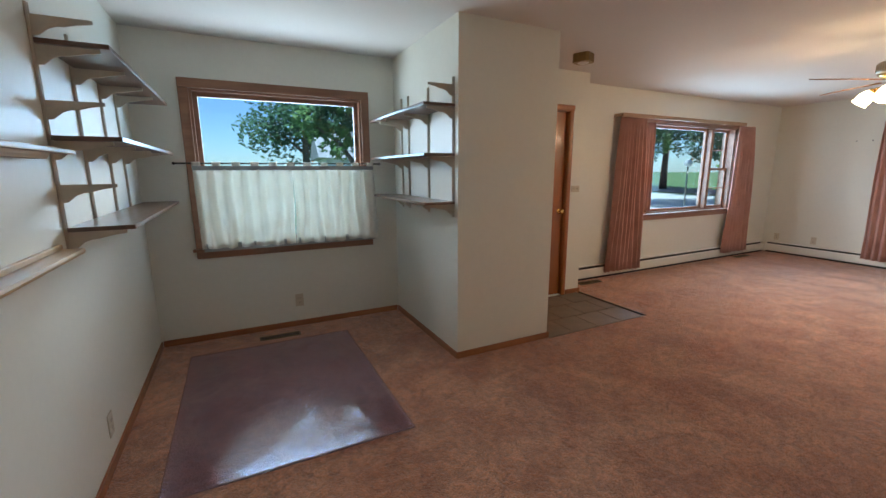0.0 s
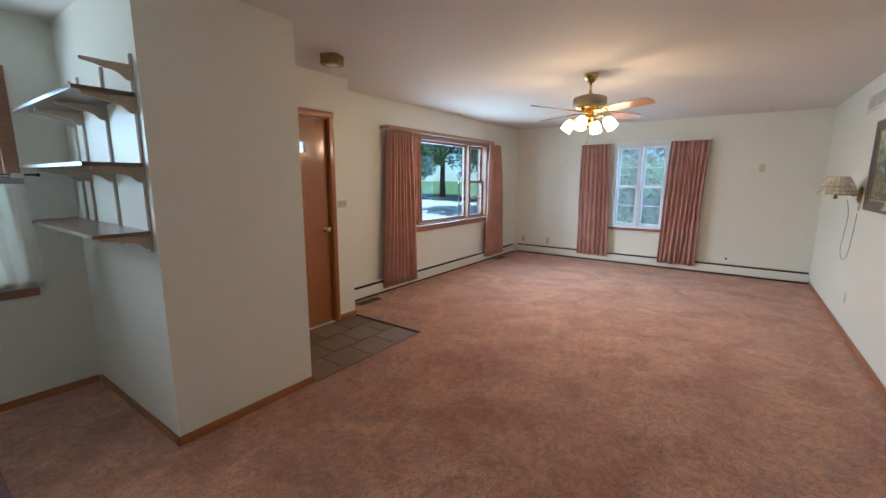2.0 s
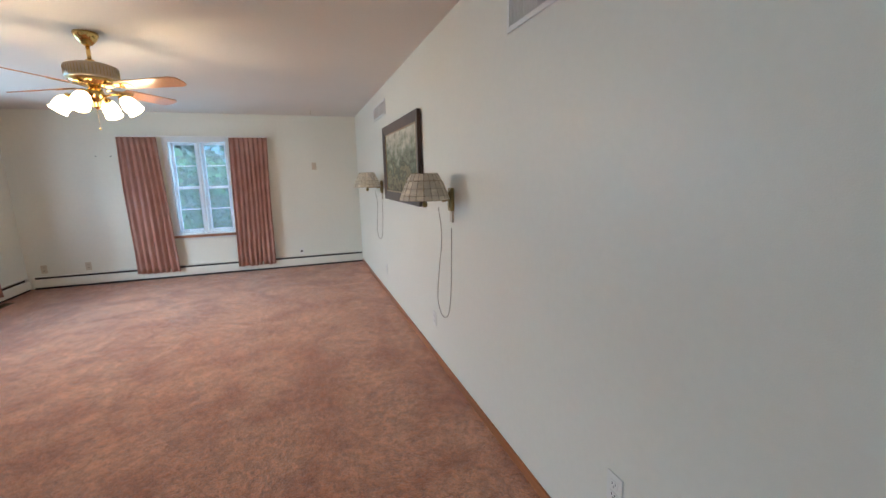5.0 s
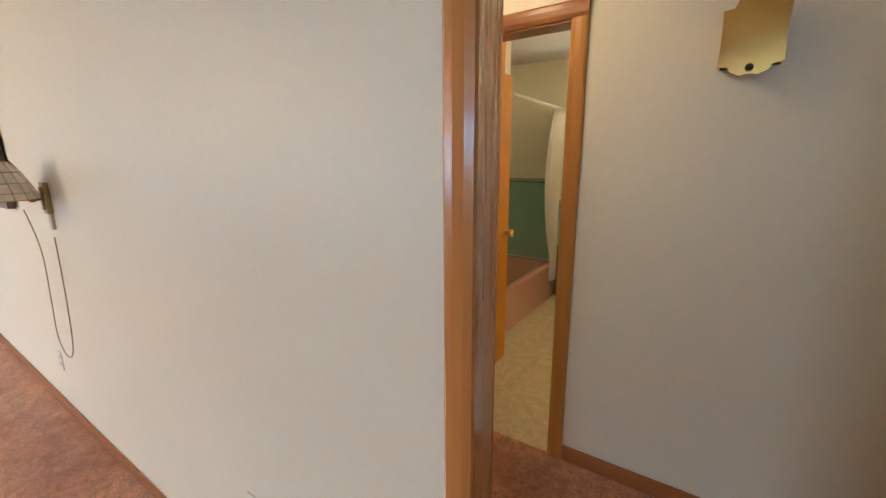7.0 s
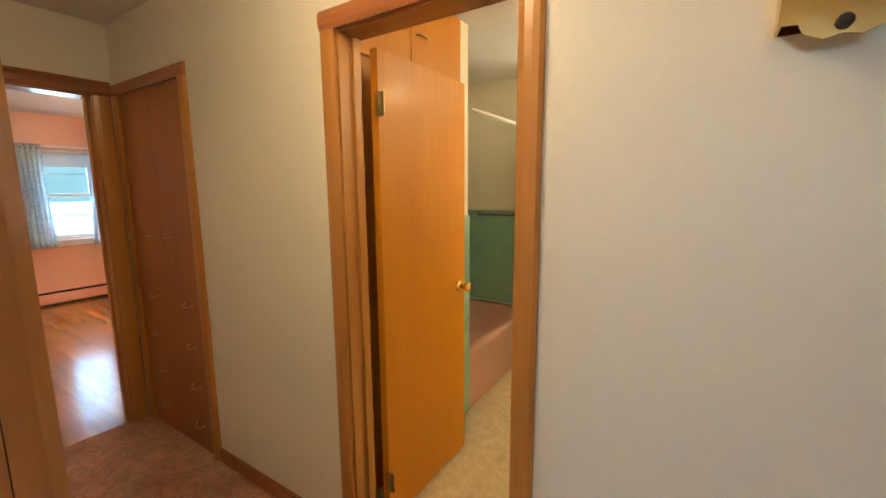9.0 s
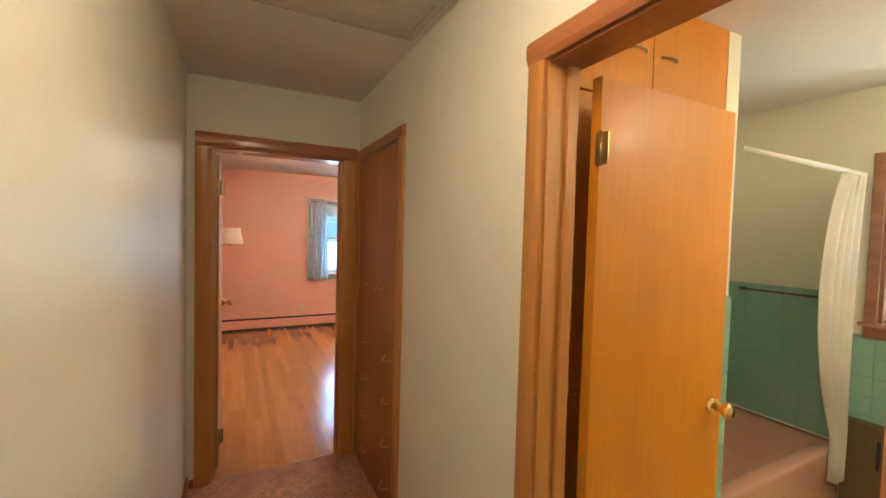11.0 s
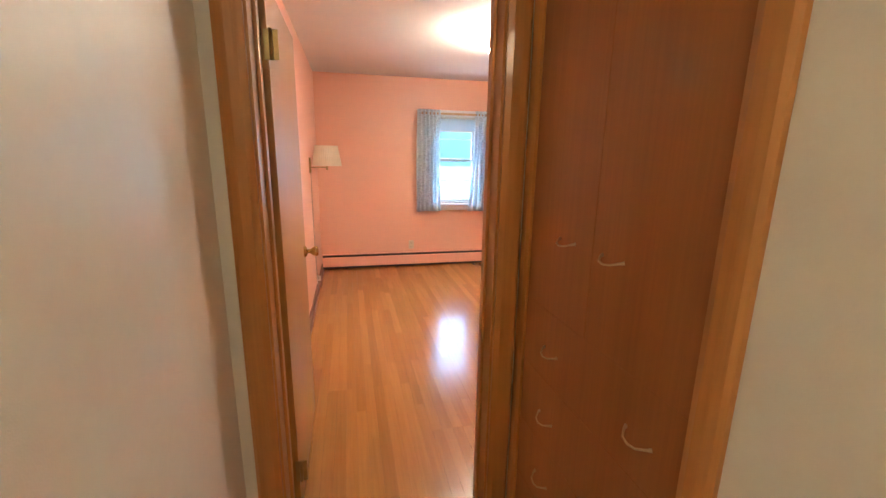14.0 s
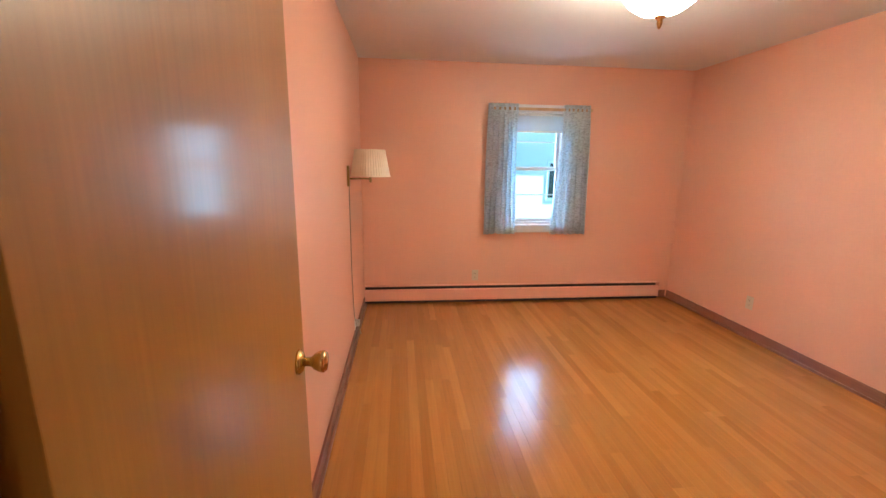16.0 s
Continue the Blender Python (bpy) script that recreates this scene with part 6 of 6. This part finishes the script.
# M_LEAF2 crowns carry painted sunlight, M_LEAF crowns the darker leaf colour
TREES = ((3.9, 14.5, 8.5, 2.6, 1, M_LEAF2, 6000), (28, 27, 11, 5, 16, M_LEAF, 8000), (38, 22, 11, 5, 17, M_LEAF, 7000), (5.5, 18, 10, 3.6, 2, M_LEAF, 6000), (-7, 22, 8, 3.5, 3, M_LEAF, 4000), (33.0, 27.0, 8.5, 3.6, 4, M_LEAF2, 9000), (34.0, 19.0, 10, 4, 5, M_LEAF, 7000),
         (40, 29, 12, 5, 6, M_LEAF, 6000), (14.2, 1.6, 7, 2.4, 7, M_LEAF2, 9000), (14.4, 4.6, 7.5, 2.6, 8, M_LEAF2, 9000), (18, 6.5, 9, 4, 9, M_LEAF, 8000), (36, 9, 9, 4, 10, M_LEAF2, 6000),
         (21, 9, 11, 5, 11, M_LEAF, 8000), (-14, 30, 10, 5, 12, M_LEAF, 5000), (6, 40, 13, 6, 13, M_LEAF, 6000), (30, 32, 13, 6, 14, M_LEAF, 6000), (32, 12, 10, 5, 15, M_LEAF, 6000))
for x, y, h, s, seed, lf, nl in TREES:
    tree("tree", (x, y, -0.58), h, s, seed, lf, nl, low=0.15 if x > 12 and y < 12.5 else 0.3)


def hedge(at, w, d, h, n, seed, label):
    rnd = random.Random(seed)
    vs, fs = [], []
    for _ in range(n):
        x, y = rnd.uniform(0, w), rnd.uniform(0, d)
        z = rnd.uniform(0, h) * (0.75 + 0.25 * noise.noise((x * 0.7 + seed, y * 0.7, 0)))
        s = rnd.uniform(0.05, 0.12)
        p = Vector((x, y, z))
        u1 = Vector((rnd.gauss(0, 1), rnd.gauss(0, 1), rnd.gauss(0, 0.6))).normalized()
        u2 = u1.orthogonal().normalized()
        i = len(vs)
        vs += [p - u1 * s, p + u2 * s * 0.6, p + u1 * s, p - u2 * s * 0.6]
        fs.append((i, i + 1, i + 2, i + 3))
    me = bpy.data.meshes.new("shrubbery")
    me.from_pydata(vs, [], fs)
    # shrubs use the leaf copy with sunlight in its colour
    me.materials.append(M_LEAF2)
    ob = new("shrubbery", me)
    ob.location = at
    return tagged(ob, label, "shrubs", "", "stuff")


hedge((12.5, 0.8, -0.55), 1.6, 7.2, 3.2, 17000, 4, "leafy green shrubs beyond the east window")


# yard lamp by the drive
e = thing("yard_lamp", (19.0, 13.0, -0.55), 0, "white globe yard lamp on a thin grey post beside the drive", "yard lamp")
bm = bmesh.new()
tube(bm, [(0, 0, 0), (0, 0, 2.13)], 0.035, 12)
lathe(bm, [(0.0, 0), (0.09, 0.0), (0.07, 0.05), (0.036, 0.08), (0.0, 0.08)], 16)
part("lamp_post", bm, M_BRONZE, e)
bm = bmesh.new()
lathe(bm, [(0.0, -0.15), (0.08, -0.15), (0.16, -0.09), (0.18, 0.0), (0.16, 0.09), (0.09, 0.16), (0.0, 0.18)], 20, (0, 0, 2.25))
part("lamp_globe", bm, M_WHITEPAINT, e, "white lamp globe")


# ---- pieces: wall and floor tiles, floor strips ----
def shared_box(name, sx, sy, sz, mat, bevel=0.0015):
    bm = bmesh.new()
    box(bm, 0, 0, 0, sx, sy, sz)
    if bevel:
        top = [ed for ed in bm.edges]
        bmesh.ops.bevel(bm, geom=top, offset=bevel, segments=1, affect="EDGES")
    bmesh.ops.recalc_face_normals(bm, faces=bm.faces[:])
    me = bpy.data.meshes.new(name)
    bm.to_mesh(me)
    bm.free()
    me.materials.append(mat)
    return me


def piece(name, me, at, parent, rz=0, rx=0):
    ob = bpy.data.objects.new(name, me)
    scene.collection.objects.link(ob)
    ob.matrix_world = pose(*at, rx, 0, rz)
    ob.parent = parent
    return ob


T = 0.108
tile_me = shared_box("tile", T - 0.003, 0.006, T - 0.003, M_TILE)
# south alcove wall
back = structure("tile_backing", boxes((2.49, -3.6595, 0.39, 3.245, -3.657, 1.27)), M_TILEGROUT, "grouted bed of the alcove tiles")
for i in range(7):
    for j in range(8):
        piece("tile", tile_me, (2.493 + i * T, -3.6568, 0.40 + j * T), back)
back = structure("tile_backing", boxes((1.0, -3.6595, 0.0, 2.489, -3.657, 1.045)), M_TILEGROUT, "grouted bed of the tiles below the window")
for i in range(7):
    for j in range(9):
        piece("tile", tile_me, (1.733 + i * T, -3.6568, 0.06 + j * T), back)
back = structure("tile_backing", boxes((3.247, -3.65, 0.39, 3.2495, -2.43, 1.27)), M_TILEGROUT, "grouted bed of the alcove side tiles")
for i in range(6):
    for j in range(8):
        piece("tile", tile_me, (3.2468, -3.64 + i * T, 0.40 + j * T), back, 90)
back = structure("tile_backing", boxes((2.480, -2.42, 0.0, 2.4895, -2.33, 1.315)), M_TILEGROUT, "grouted bed on the wall end")
tile_narrow = shared_box("tile", 0.086, 0.006, T - 0.003, M_TILE)
for j in range(12):
    piece("tile", tile_narrow, (2.4798, -2.418, 0.012 + j * T), back, 90)

slate_me = [shared_box("tile", a - 0.006, b - 0.006, 0.012, M_SLATE, 0.002) for a, b in ((0.30, 0.30), (0.30, 0.145), (0.145, 0.30))]
y = 3.345
row = 0
while y < 4.20:
    x = 2.335 - (0.15 if row % 2 else 0)
    while x < 3.56:
        if x >= 2.33 and x + 0.30 <= 3.565:
            piece("tile", slate_me[0], (x + 0.003, y + 0.003, -0.0135), sl)
        elif x < 2.33:
            piece("tile", slate_me[2], (x + 0.153, y + 0.003, -0.0135), sl)
        x += 0.30
    if x - 0.30 + 0.145 <= 3.565 and x - 0.3 > 3.26:
        piece("tile", slate_me[2], (x - 0.297, y + 0.003, -0.0135), sl)
    y += 0.30
    row += 1

bf = structure("floor_bedroom", boxes((4.26, -3.66, -0.04, 8.30, -0.25, -0.010)), M_SUBFLOOR, "oak strip floor, varnished")
rnd = random.Random(7)
lengths = (0.55, 0.8, 1.05, 1.35, 1.7)
strip_w = 0.0572
strip_me = [shared_box("floor_strip", q - 0.0005, strip_w - 0.0005, 0.0095, M_PLANK, 0) for q in lengths]
y = -3.66
while y < -0.25 - 0.01:
    x = 4.262
    first = rnd.choice((0, 1, 2, 3))
    while x < 8.29:
        left = 8.297 - x
        k = first if x < 4.3 else rnd.randrange(len(lengths))
        q = lengths[k]
        ob = piece("floor_strip", strip_me[k], (x, y, -0.0098), bf)
        if q > left or left - q < 0.3:
            ob.scale.x = left / q
            q = left
        x += q
    y += strip_w
